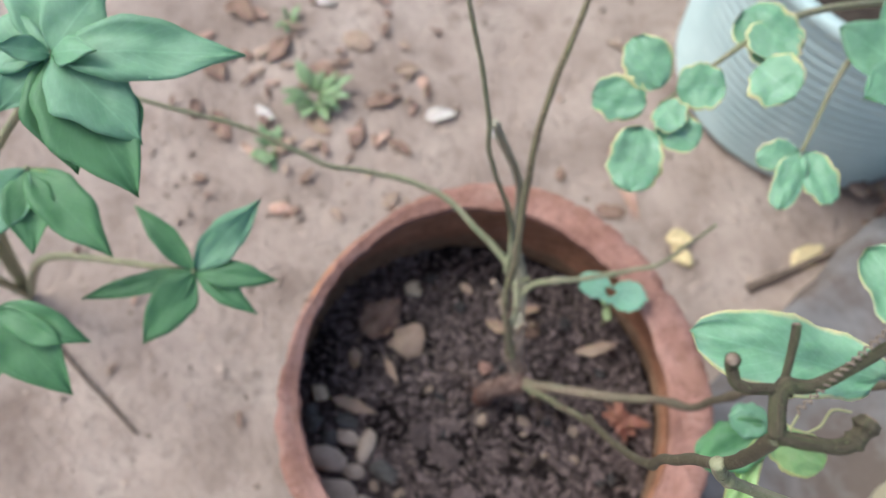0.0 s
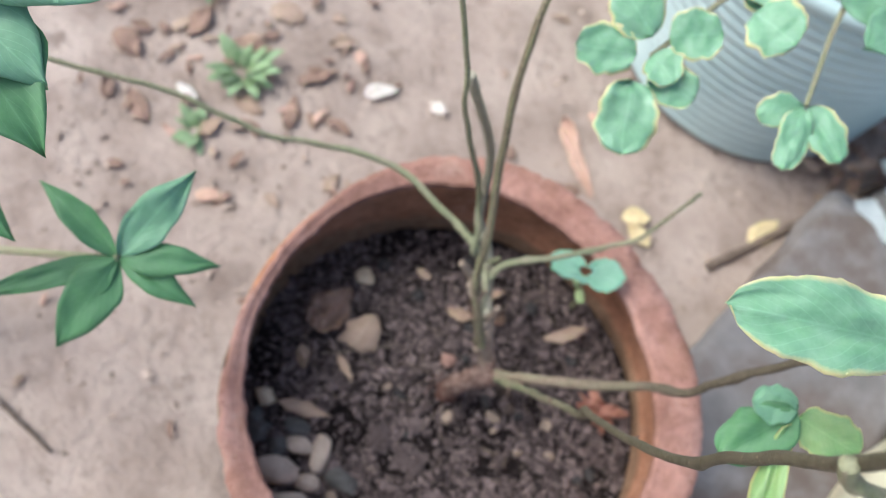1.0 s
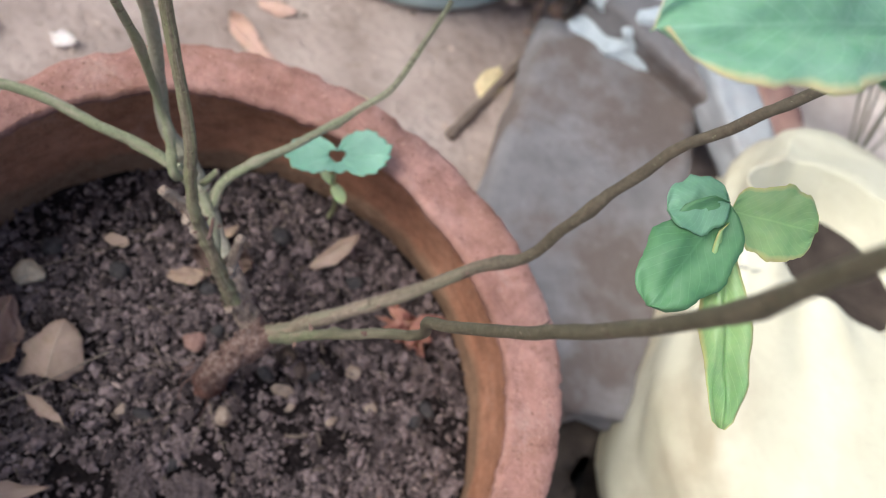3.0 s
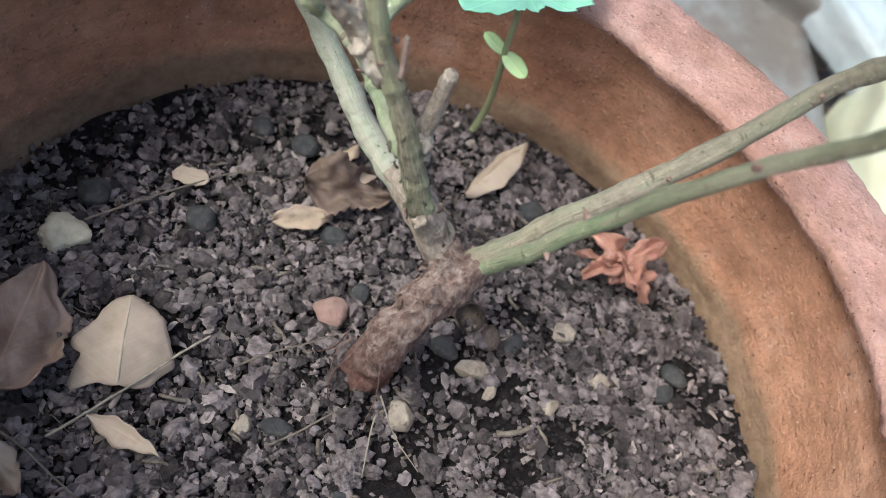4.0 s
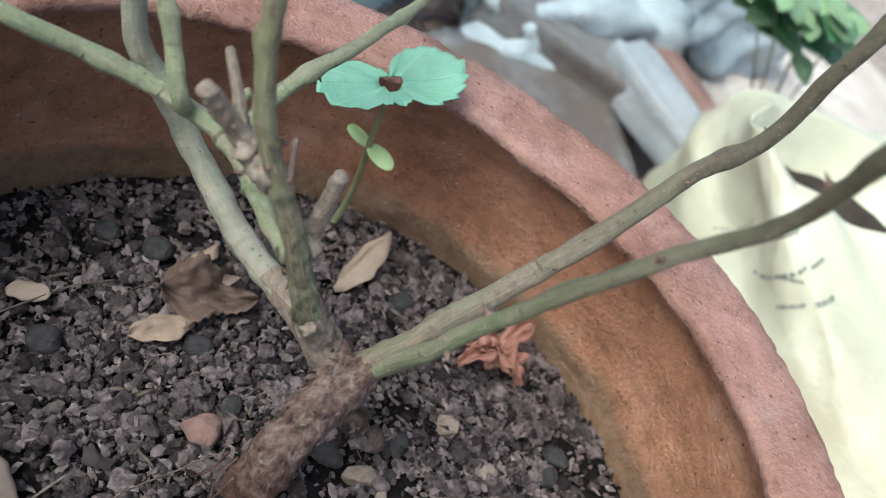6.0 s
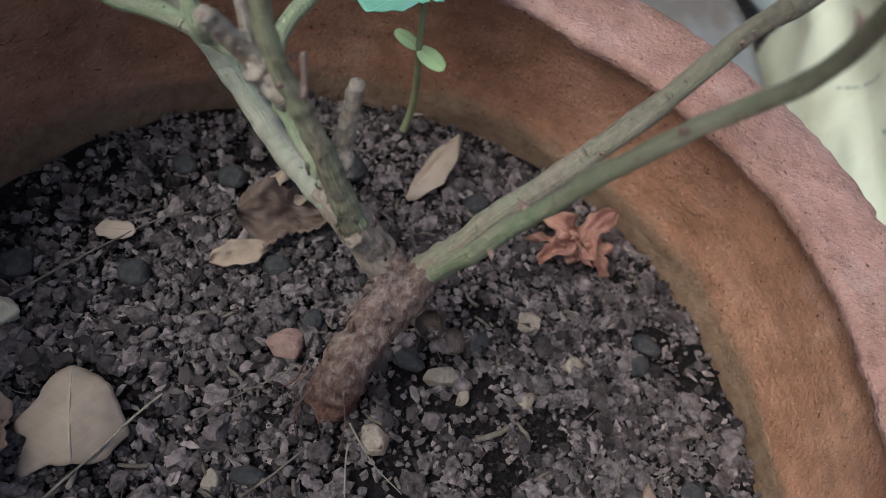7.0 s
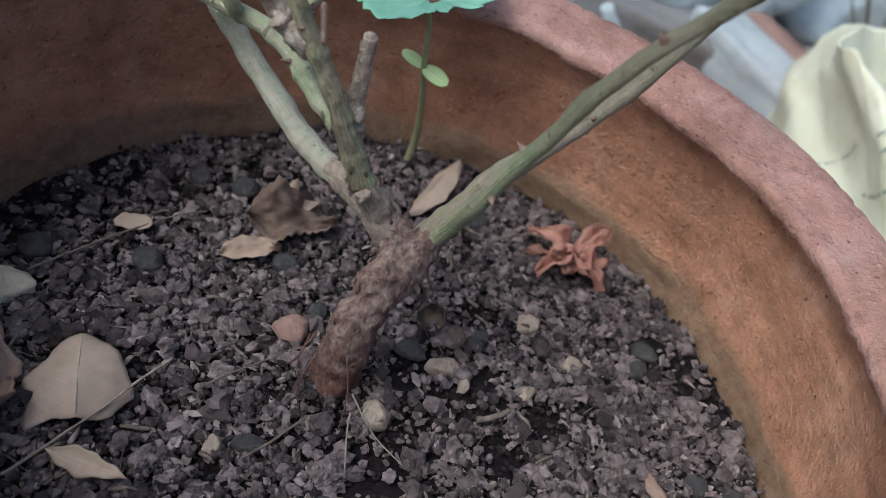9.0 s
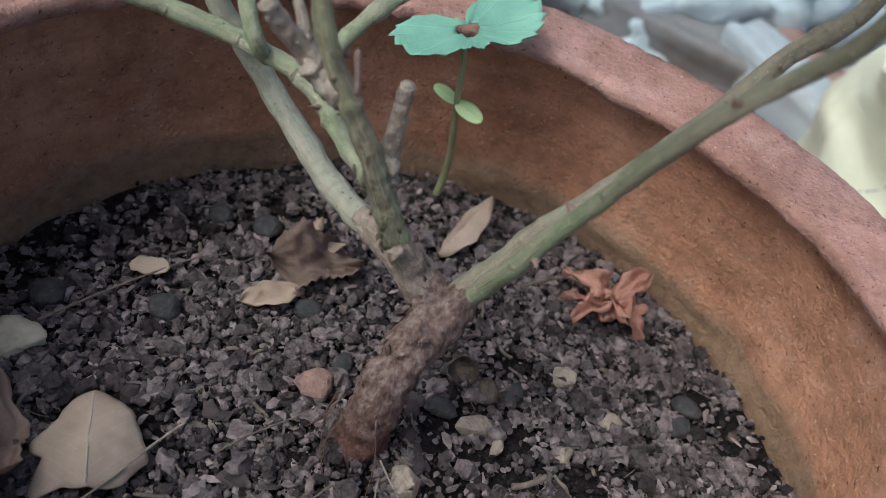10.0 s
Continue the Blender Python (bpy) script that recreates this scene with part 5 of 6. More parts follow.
    put_leaf("dry_leaf", "pale rim of a curled dry leaf beside the stems", z(-0.0620, 0.0720, 0.006), z(-0.0480, 0.0830, 0.009), (0, -0.6, 0.7), 0.006, M_DRY_YELLOW, shape="lance", fold=0.3, seed=9.9)
    put_leaf("dry_leaf", "brown curled dry leaf near the pot wall", z(0.1075, 0.0170, 0.004), z(0.1245, 0.0010, 0.004), (0.5, 0.4, 0.7), 0.0085, M_DRY_BROWN, shape="lance", fold=-0.8, curl=0.25, wave=0.1, seed=2.9)
    put_leaf("dry_leaf", "greyish brown crumpled dry leaf near the pot wall", z(0.1240, -0.0060, 0.003), z(0.1450, 0.0020, 0.005), (0.1, 0, 1), 0.013, M_DRY_TAN, shape="torn", fold=0.3, wave=0.45, teeth=0.4, seed=3.9, nu=30, nv=12)
    put_leaf("dry_leaf", "pale curled dry leaf on the soil", z(-0.0990, -0.0830, 0.004), z(-0.0790, -0.0900, 0.005), (0.1, -0.1, 1), 0.011, M_DRY_TAN, shape="broad", fold=-0.5, wave=0.25, seed=1.9)
    put_leaf("dry_leaf", "pale long folded dry leaf on the soil", z(-0.0645, -0.1200, 0.005), z(-0.0345, -0.0870, 0.006), (0.3, -0.3, 0.9), 0.0115, M_DRY_TAN, shape="lance", fold=0.25, wave=0.06, seed=2.6)
    # the reddish crumpled leaf: several curled flaps
    bm = bmesh.new()
    c = Vector((*lay(0.0620, 0.1120), 0.008))
    for k in range(9):
        a = k * 0.72 + 0.2
        d = Vector((math.cos(a), math.sin(a), 0.25 + 0.45 * math.sin(k * 2.1)))
        blade(bm, c, c + d * (0.0150 + 0.005 * math.sin(k * 1.7)), (-d.x * 0.6, -d.y * 0.6 - 0.2, 1), 0.0085, shape="broad", fold=0.45, curl=0.55, wave=0.50, teeth=0.45, nu=14, nv=10, seed=k * 1.7, ragged=0.4)
    for turn, long, w in ((150, 0.026, 0.0055), (195, 0.022, 0.0042)):
        d = Vector((math.cos(radians(turn)), math.sin(radians(turn)), 0.05))
        blade(bm, c, c + d * long, (0.1, -0.3, 1), w, shape="lance", fold=0.5, curl=0.3, wave=0.35, teeth=0.4, nu=14, nv=6, seed=turn * 0.1, ragged=0.4)
    solid("dry_leaf", bm, M_DRY_RED, "reddish crumpled dry leaf near the pot wall", "dry leaf")
    # twigs
    put_stick("twig", "thin dry twig across the soil", [z(-0.1260, -0.0010, 0.003), z(-0.1130, 0.0230, 0.003), z(-0.1000, 0.0480, 0.003), z(-0.0880, 0.0600, 0.003)], 0.0005, M_TWIG, group="twigs on the soil")
    put_stick("twig", "pale twisted straw across the soil", [z(-0.0850, -0.0720, 0.003), z(-0.0760, -0.0480, 0.004), z(-0.0690, -0.0300, 0.006), z(-0.0630, -0.0155, 0.008)], 0.00045, M_STRAW, 0.9, 0.3, group="twigs on the soil")
    put_stick("twig", "pale dry twig on the soil", [z(-0.1010, -0.0770, 0.003), z(-0.0800, -0.0800, 0.004), z(-0.0620, -0.0825, 0.003)], 0.00045, M_TWIG, group="twigs on the soil")
    put_stick("twig", "thin dry rootlet on the soil", [z(-0.0015, -0.0045, 0.006), z(0.0090, -0.0110, 0.004), z(0.0230, -0.0190, 0.003)], 0.00035, M_STRAW, group="twigs on the soil")
    put_stick("twig", "thin dry rootlet on the soil", [z(0.0005, -0.0100, 0.004), z(0.0040, -0.0200, 0.004), z(0.0070, -0.0310, 0.003)], 0.00035, M_STRAW, group="twigs on the soil")
    put_stick("twig", "thin dry rootlet on the soil", [z(-0.0510, -0.0190, 0.003), z(-0.0400, -0.0040, 0.004), z(-0.0265, 0.0100, 0.004)], 0.0004, M_TWIG, group="twigs on the soil")
    put_stick("twig", "thin dry twig on the soil", [z(-0.0260, -0.0380, 0.004), z(-0.0170, -0.0240, 0.005), z(-0.0120, -0.0170, 0.006)], 0.0005, M_TWIG, group="twigs on the soil")
    put_stick("twig", "bent pale rootlet beside the crumpled leaf", [z(0.0240, 0.1010, 0.005), z(0.0330, 0.1110, 0.007), z(0.0420, 0.1200, 0.006), z(0.0540, 0.1160, 0.008)], 0.0007, M_TWIG, group="twigs on the soil")
    put_stick("twig", "small wooden chip on the soil", [z(0.0420, 0.0090, 0.003), z(0.0470, 0.0130, 0.004), z(0.0520, 0.0180, 0.004)], 0.0012, M_TWIG, 0.8, group="twigs on the soil")


def build_clods(soil):
    """The larger clods round the rose, each a piece of its own on one of ten shared meshes."""
    rng = random.Random(77)
    shapes = []
    for k in range(10):
        bm = bmesh.new()
        bmesh.ops.create_icosphere(bm, subdivisions=1, radius=1.0)
        for v in bm.verts:
            v.co *= rng.uniform(0.6, 1.25)
        bmesh.ops.subdivide_edges(bm, edges=bm.edges[:], cuts=1, use_grid_fill=True)
        for v in bm.verts:
            v.co *= 1 + 0.32 * noise.noise(v.co * 2.8 + Vector((k * 3.1, 0, 0)))
        shapes.append(mesh_of("clod", bm, M_CLOD, False))
    made = 0
    while made < 300:
        x, y, z, _ = on_open_soil(rng)
        if not (-0.10 < x < 0.13 and -0.09 < y < 0.10):
            continue
        s = rng.uniform(0.0018, 0.0038)
        ob = new("clod", rng.choice(shapes))
        ob.parent = soil
        ob.matrix_basis = pose(x, y, z + s * 0.35, rng.uniform(-30, 30), rng.uniform(-30, 30), rng.uniform(0, 360)) @ Matrix.Diagonal((s * rng.uniform(0.8, 1.35), s, s * rng.uniform(0.6, 0.9), 1))
        tagged(ob)
        made += 1


def build_fibres():
    """Fine root hairs and splinters strewn over the soil."""
    rng = random.Random(31)
    for name, label, count, mat, lo, hi, r in (("root_hairs", "fine dry root hairs strewn over the potting soil", 45, M_TWIG, 0.008, 0.026, 0.00016), ("wood_splinters", "small wood splinters strewn over the potting soil", 160, M_TWIG, 0.003, 0.009, 0.0006)):
        bm = bmesh.new()
        for k in range(count):
            x, y, z, _ = on_soil(rng)
            x, y = x * 0.95, y * 0.95
            a, l = rng.uniform(0, 6.28), rng.uniform(lo, hi)
            bend = rng.uniform(-0.3, 0.3) * l
            pts = []
            for u in (-0.5, -0.15, 0.2, 0.5):
                px, py = x + l * u * math.cos(a) - bend * (0.25 - u * u) * math.sin(a), y + l * u * math.sin(a) + bend * (0.25 - u * u) * math.cos(a)
                pts.append((px, py, soil_height(px, py) + 0.0026 + rng.uniform(-0.0006, 0.0012)))
            tube(bm, pts, [r * rng.uniform(0.7, 1.5), r * rng.uniform(0.6, 1.2)], seg=5, n=3, lumps=0.3, freq=700)
        solid(name, bm, mat, label, "plant litter", kind="stuff")


# ---- the surroundings ----
SACK_LOW, SACK_HIGH = Vector((0.440, 0.368, 0)), Vector((0.318, 0.388, 0))
SACK_OUTLINE = [(0.17, -0.185), (0.192, -0.175), (0.200, -0.14), (0.198, -0.09), (0.200, -0.05), (0.190, -0.020), (0.165, 0.004), (0.130, 0.020), (0.100, 0.030), (0.084, 0.032), (0.078, 0.022), (0.068, 0.004), (0.052, -0.014)]


def sack_point(a, s, lift=0.0):
    """A point of the bag: a round it, s along its outline from the foot over the shoulder into the mouth."""
    k = min(int(s), len(SACK_OUTLINE) - 2)
    (r0, z0), (r1, z1) = SACK_OUTLINE[k:k + 2]
    r, z = r0 + (r1 - r0) * (s - k), z0 + (z1 - z0) * (s - k)
    t = max(0, min(1, (0.195 - r) / 0.11))
    sq = (abs(math.cos(a)) ** 4 + abs(math.sin(a)) ** 4) ** (-0.25 * (1 - t))
    d = Vector((math.cos(a), math.sin(a), 0))
    fold = 0.06 * noise.noise(Vector((d.x * 2.5, d.y * 2.5, z * 10))) + 0.022 * noise.noise(Vector((d.x * 5, d.y * 5, z * 34))) + 0.009 * noise.noise(Vector((d.x * 16, d.y * 16, z * 70)))
    rr = r * sq * (1 + fold * (1 - 0.55 * t)) + lift
    p = Vector(((1 + 0.25 * t) * rr * d.x, (1.16 - 0.36 * t) * rr * d.y, z + 0.008 * noise.noise(Vector((d.x * 3, d.y * 3, 3 + r * 14))) + lift))
    p.rotate(Euler((0, 0, 0.105)))
    return SACK_LOW.lerp(SACK_HIGH, t) + p


def build_sack():
    sack = thing("sack", "crumpled cream plastic grow sack with faded print, standing on the earth", "sack")
    high, n = SACK_HIGH, 180
    bm = bmesh.new()
    steps = [k / 5 for k in range(5 * (len(SACK_OUTLINE) - 1) + 1)]
    lathe(bm, [[sack_point(2 * math.pi * k / n, s) for k in range(n)] for s in steps], n)
    bag = part("bag", bm, M_SACK, sack)
    bm = bmesh.new()
    mid = bm.verts.new(high + Vector((0, 0, -0.024)))
    vs = [bm.verts.new(sack_point(2 * math.pi * k / n, 11.6)) for k in range(n)]
    for k in range(n):
        bm.faces.new((vs[k], vs[(k + 1) % n], mid))
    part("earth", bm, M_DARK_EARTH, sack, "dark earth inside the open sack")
    # faded lines of unreadable print on the shoulder
    for a0, s0, a1, s1 in ((3.06, 4.0, 3.19, 5.2), (3.48, 6.4, 3.72, 7.25), (3.50, 6.15, 3.69, 6.85), (3.34, 4.75, 3.72, 6.4), (3.53, 5.6, 3.68, 6.05), (3.55, 5.15, 3.70, 5.8), (3.75, 7.3, 3.90, 7.8), (3.76, 6.5, 3.92, 7.1), (3.75, 6.0, 3.95, 6.7)):
        bm = bmesh.new()
        count = 9
        for w in range(count):
            w0, w1 = (w + 0.12) / count, (w + 0.12 + (0.55, 0.8, 0.68)[w % 3]) / count
            row = []
            for k in range(5):
                u = w0 + (w1 - w0) * k / 4
                a, s = a0 + (a1 - a0) * u, s0 + (s1 - s0) * u
                row.append((bm.verts.new(sack_point(a, s, 0.0005)), bm.verts.new(sack_point(a - 0.004, s + 0.05, 0.0005))))
            for p, q in zip(row, row[1:]):
                bm.faces.new((p[0], q[0], q[1], p[1]))
        part("print_line", bm, M_PRINT, bag, "faded grey line of print")
    return sack


def build_planter():
    pl = thing("planter", "blue-grey ribbed round plastic planter standing on the earth", "planter")
    c = Vector((-0.235, 0.650, GROUND))
    bm = bmesh.new()
    n = 96
    prof = [(0.15, 0.0), (0.168, 0.004), (0.175, 0.012)]
    for k in range(17):
        z = 0.016 + k * 0.015
        r = 0.176 + k * 0.0014
        prof += [(r, z), (r + 0.0022, z + 0.004), (r + 0.0022, z + 0.009), (r, z + 0.012)]
    prof += [(0.202, 0.273), (0.208, 0.278), (0.208, 0.289), (0.202, 0.293), (0.192, 0.289), (0.188, 0.245)]
    lathe(bm, [[c + Vector((r * math.cos(2 * math.pi * k / n), r * math.sin(2 * math.pi * k / n), z)) for k in range(n)] for r, z in prof], n)
    part("body", bm, M_PLANTER, pl)
    bm = bmesh.new()
    vs = [bm.verts.new(c + Vector((0.189 * math.cos(2 * math.pi * k / n), 0.189 * math.sin(2 * math.pi * k / n), 0.262))) for k in range(n)]
    bm.faces.new(vs)
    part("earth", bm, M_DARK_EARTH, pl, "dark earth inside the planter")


def block(name, label, cat, size, at, rot, mat, seed, rough=0.1, cuts=7):
    bm = bmesh.new()
    bmesh.ops.create_cube(bm, size=1.0)
    bmesh.ops.subdivide_edges(bm, edges=bm.edges[:], cuts=cuts, use_grid_fill=True)
    for v in bm.verts:
        d = v.co.copy()
        k = 1 - 0.10 * max(0, d.length - 0.62) / 0.25
        q = d * k
        q += d.normalized() * rough * (noise.noise(d * 3 + Vector((seed, 0, 0))) + 0.5 * noise.noise(d * 8 + Vector((0, seed, 0)))) * 0.35
        v.co = Vector((q.x * size[0], q.y * size[1], q.z * size[2]))
    return solid(name, bm, mat, label, cat, m=pose(*at, *rot))


def build_rubble():
    put_stone("boulder", "large whitish broken rock lying among rubble", "rock", 0.128, 0.690, (0.29, 0.17, 0.15), M_ROCK_WHITE, 34, 0.40, 3.3, 0.46, 5, 0.45, base=GROUND)
    put_stone("boulder", "second whitish rock behind the first one", "rock", 0.165, 0.835, (0.32, 0.15, 0.19), M_ROCK_WHITE, 26, 0.42, 5.1, 0.44, 5, 0.45, base=GROUND)
    block("concrete_slab", "broken grey concrete slab lying beside the pot", "slab", (0.20, 0.43, 0.07), (0.138, 0.405, GROUND + 0.030), (1, -2, 15), M_CONCRETE, 1.0, 0.16, 14)
    block("concrete_piece", "long broken piece of grey concrete", "rubble", (0.20, 0.055, 0.06), (0.130, 0.610, GROUND + 0.075), (8, 6, -4), M_CONCRETE, 2.0, 0.3, 10)
    block("brick_piece", "broken reddish-brown brick piece on the rubble", "brick", (0.16, 0.05, 0.055), (0.225, 0.665, GROUND + 0.075), (0, 6, -42), M_BRICK, 3.0, 0.25, 10)
    block("concrete_piece", "small broken piece of whitish concrete", "rubble", (0.14, 0.05, 0.05), (0.218, 0.578, GROUND + 0.088), (6, 8, -38), M_PALE_CONCRETE, 4.0, 0.22, 12)
    put_stone("rock", "pale rock behind the rubble", "rock", 0.33, 0.98, (0.25, 0.2, 0.16), M_ROCK_WHITE, 30, 0.4, 7.3, 0.36, 4, 0.4, base=GROUND)


def build_sand():
    """A pale dry sand patch behind sack and rubble, sunlight put into its colour."""
    bm = bmesh.new()
    rings = []
    for i in range(1, 13):
        ring = []
        for k in range(64):
            a = 2 * math.pi * k / 64
            r = i / 12 * (1 + 0.16 * noise.noise(Vector((math.cos(a) * 2, math.sin(a) * 2, 3))))
            x, y = 0.62 + 0.42 * r * math.cos(a), 0.88 + 0.46 * r * math.sin(a)
            ring.append((x, y, ground_height(x, y) + 0.022 * (1 - (i / 12) ** 2) - 0.003 * (i == 12) + 0.004 * noise.noise(Vector((x, y, 0)) * 25)))
        rings.append(ring)
    vs = lathe(bm, rings, 64)
    bm.faces.new(vs[0])
    solid("pale_sand", bm, M_SAND, "pale pinkish dry sand behind the sack, sunlight painted in", "sand", kind="stuff")


def build_shaded_earth():
    # low sheet of damp earth; the shade lying here is in its dark colour
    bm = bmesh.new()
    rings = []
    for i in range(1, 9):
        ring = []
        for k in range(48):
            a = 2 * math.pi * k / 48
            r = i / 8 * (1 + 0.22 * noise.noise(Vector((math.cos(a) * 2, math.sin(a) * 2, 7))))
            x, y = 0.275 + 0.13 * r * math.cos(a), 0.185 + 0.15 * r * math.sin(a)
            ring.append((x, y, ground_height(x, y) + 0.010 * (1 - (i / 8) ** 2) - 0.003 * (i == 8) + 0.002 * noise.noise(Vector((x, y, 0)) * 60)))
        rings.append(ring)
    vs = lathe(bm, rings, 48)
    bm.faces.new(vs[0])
    solid("damp_earth", bm, M_DARK_EARTH, "dark damp earth beside the sack and slab, shade painted in", "earth", kind="stuff")


def build_green_plant():
    """The leafy shrub whose shoot tips reach in beside the pot."""
    pl = thing("leafy_shrub", "leafy green shrub with glossy pointed leaves growing beside the pot", "shrub", at=(-0.36, -0.36, GROUND))
    pl.location = (0, 0, 0)
    root = Vector((-0.36, -0.36, GROUND))
    tips = [((-0.1725, -0.1837, 0.385), (0.3, 0.2, 1)), ((-0.1238, -0.1692, 0.2179), (0.2, 0.1, 1)), ((-0.1330, -0.2750, 0.2520), (0.2, 0, 1)), ((-0.195, -0.230, 0.278), (0.2, 0.1, 1))]
    stems = {}
    for (tip, _) in tips:
        b = bmesh.new()
        tube(b, [root, root.lerp(Vector(tip), 0.5) + Vector((-0.03, -0.02, 0.02)), Vector(tip)], [0.005, 0.0035, 0.002], seg=8, n=8, lumps=0.06)
        stems[tip] = part("stem", b, M_STEM_GREEN, pl)
    h1, h2, h3, h4 = (Vector(t[0]) for t in tips)
    leaves = [
        (h1, (-0.1360, -0.1066, 0.3930), 0.030, M_LEAF), (h1, (-0.1225, -0.1626, 0.3729), 0.036, M_LEAF), (h1, (-0.1032, -0.1737, 0.3600), 0.044, M_LEAF_DARK),
        (h1, (-0.1600, -0.2150, 0.3757), 0.022, M_LEAF), (h1, (-0.1900, -0.1500, 0.4000), 0.028, M_LEAF), (h1, (-0.2300, -0.1750, 0.3900), 0.03, M_LEAF),
        (h1, (-0.1560, -0.1660, 0.4000), 0.014, M_LEAF), (h1, (-0.1750, -0.2020, 0.3980), 0.013, M_LEAF), (h1, (-0.2000, -0.2200, 0.3850), 0.03, M_LEAF), (h1, (-0.1250, -0.1950, 0.3600), 0.034, M_LEAF_DARK),
        (h2, (-0.1431, -0.1154, 0.2395), 0.023, M_LEAF), (h2, (-0.1768, -0.1875, 0.2320), 0.016, M_LEAF_DARK), (h2, (-0.1001, -0.2172, 0.1963), 0.028, M_LEAF_DARK),
        (h2, (-0.0962, -0.1254, 0.2199), 0.018, M_LEAF_DARK), (h2, (-0.0841, -0.1447, 0.2103), 0.016, M_LEAF_DARK), (h2, (-0.1427, -0.2423, 0.2048), 0.015, M_LEAF_DARK),
        (h2, (-0.1190, -0.2080, 0.2000), 0.019, M_LEAF_DARK),
        (h3, (-0.0958, -0.2365, 0.2443), 0.024, M_LEAF_DARK), (h3, (-0.0749, -0.2567, 0.2313), 0.034, M_LEAF_DARK), (h3, (-0.1000, -0.2950, 0.2300), 0.030, M_LEAF_DARK),
        (h4, (-0.1311, -0.2061, 0.2653), 0.030, M_LEAF_DARK), (h4, (-0.1500, -0.2450, 0.2650), 0.028, M_LEAF_DARK), (h4, (-0.1650, -0.2700, 0.2700), 0.03, M_LEAF), (h4, (-0.1600, -0.2130, 0.2550), 0.022, M_LEAF_YELLOW)]
    for k, (base, tip, w, mat) in enumerate(leaves):
        b = bmesh.new()
        blade(b, base, tip, (0.35, 0.05, 1), w, shape="lance", fold=0.22, curl=0.22, wave=0.06, seed=k * 1.3, nu=20, nv=10, ragged=0.10)
        part("leaf", b, mat, stems[min(stems, key=lambda q: (Vector(q) - base).length)], "yellowing pointed leaf" if mat is M_LEAF_YELLOW else "")


def build_edged_plant():
    pl = thing("edged_shrub", "shrub with rounded cream-edged green leaves reaching over the pot", "shrub")
    root = Vector((-0.20, 0.62, 0.06))
    hub = Vector((-0.083, 0.1375, 0.274))
    b = bmesh.new()
    tube(b, [root, Vector((-0.11, 0.42, 0.22)), Vector((-0.10, 0.25, 0.285)), hub], [0.004, 0.003, 0.0025, 0.0015], seg=8, n=8)
    part("stem", b, M_STEM_GREEN, pl)
    b = bmesh.new()
    hub2 = Vector((-0.014, 0.198, 0.280))
    tube(b, [Vector((-0.11, 0.42, 0.22)), Vector((-0.06, 0.28, 0.27)), hub2], [0.003, 0.002, 0.0015], seg=8, n=8)
    part("stem", b, M_STEM_GREEN, pl)
    for k, (base, tip, w) in enumerate((((-0.0750, 0.1185, 0.2720), (-0.0440, 0.0960, 0.2536), 0.034), ((-0.0860, 0.1275, 0.2770), (-0.1090, 0.1015, 0.2730), 0.030), ((-0.0750, 0.1305, 0.2750), (-0.0475, 0.1435, 0.2730), 0.026),
                                       ((-0.0890, 0.1385, 0.2840), (-0.1250, 0.1355, 0.2940), 0.030), ((-0.0850, 0.1475, 0.2840), (-0.0700, 0.1725, 0.2920), 0.030), ((-0.0810, 0.1345, 0.2800), (-0.0600, 0.1345, 0.2800), 0.022),
                                       ((-0.0130, 0.1945, 0.2780), (0.0100, 0.1685, 0.2680), 0.020), ((-0.0150, 0.1975, 0.2780), (-0.0230, 0.1725, 0.2740), 0.020), ((-0.0130, 0.2005, 0.2780), (0.0230, 0.1975, 0.2740), 0.022),
                                       ((-0.0750, 0.2025, 0.2890), (-0.0450, 0.2075, 0.2940), 0.036), ((-0.0750, 0.2125, 0.2890), (-0.0950, 0.2325, 0.2940), 0.036), ((-0.0700, 0.2300, 0.2860), (-0.1150, 0.2180, 0.2930), 0.040))):
        b = bmesh.new()
        blade(b, base, tip, (0.25, -0.4, 0.9), w, shape="round", fold=0.12, curl=0.14, wave=0.12, teeth=0.06, seed=k * 2.3, nu=18, nv=12, ragged=0.14)
        part("leaf", b, M_LEAF_EDGED, pl)


def build_broad_plant():
    """The broad-leaved shrub that grows from the planter behind."""
    pl = thing("broad_shrub", "shrub with broad plain green leaves growing from the planter", "shrub")
    root, hub = Vector((-0.17, 0.60, 0.06)), Vector((-0.028, 0.318, 0.268))
    b = bmesh.new()
    tube(b, [root, root.lerp(hub, 0.5) + Vector((0, 0, 0.06)), hub], [0.004, 0.003, 0.002], seg=8, n=10, lumps=0.06)
    part("stem", b, M_STEM_GREEN, pl)
    for k, (tip, w) in enumerate((((-0.078, 0.279, 0.290), 0.044), ((-0.028, 0.262, 0.285), 0.042), ((-0.088, 0.328, 0.300), 0.044), ((0.014, 0.300, 0.270), 0.036))):
        b = bmesh.new()
        blade(b, hub, tip, (0.2, -0.3, 0.9), w, shape="oval", fold=0.15, curl=0.16, wave=0.08, seed=k * 1.9, nu=20, nv=10, ragged=0.1)
        part("leaf", b, M_LEAF, pl)


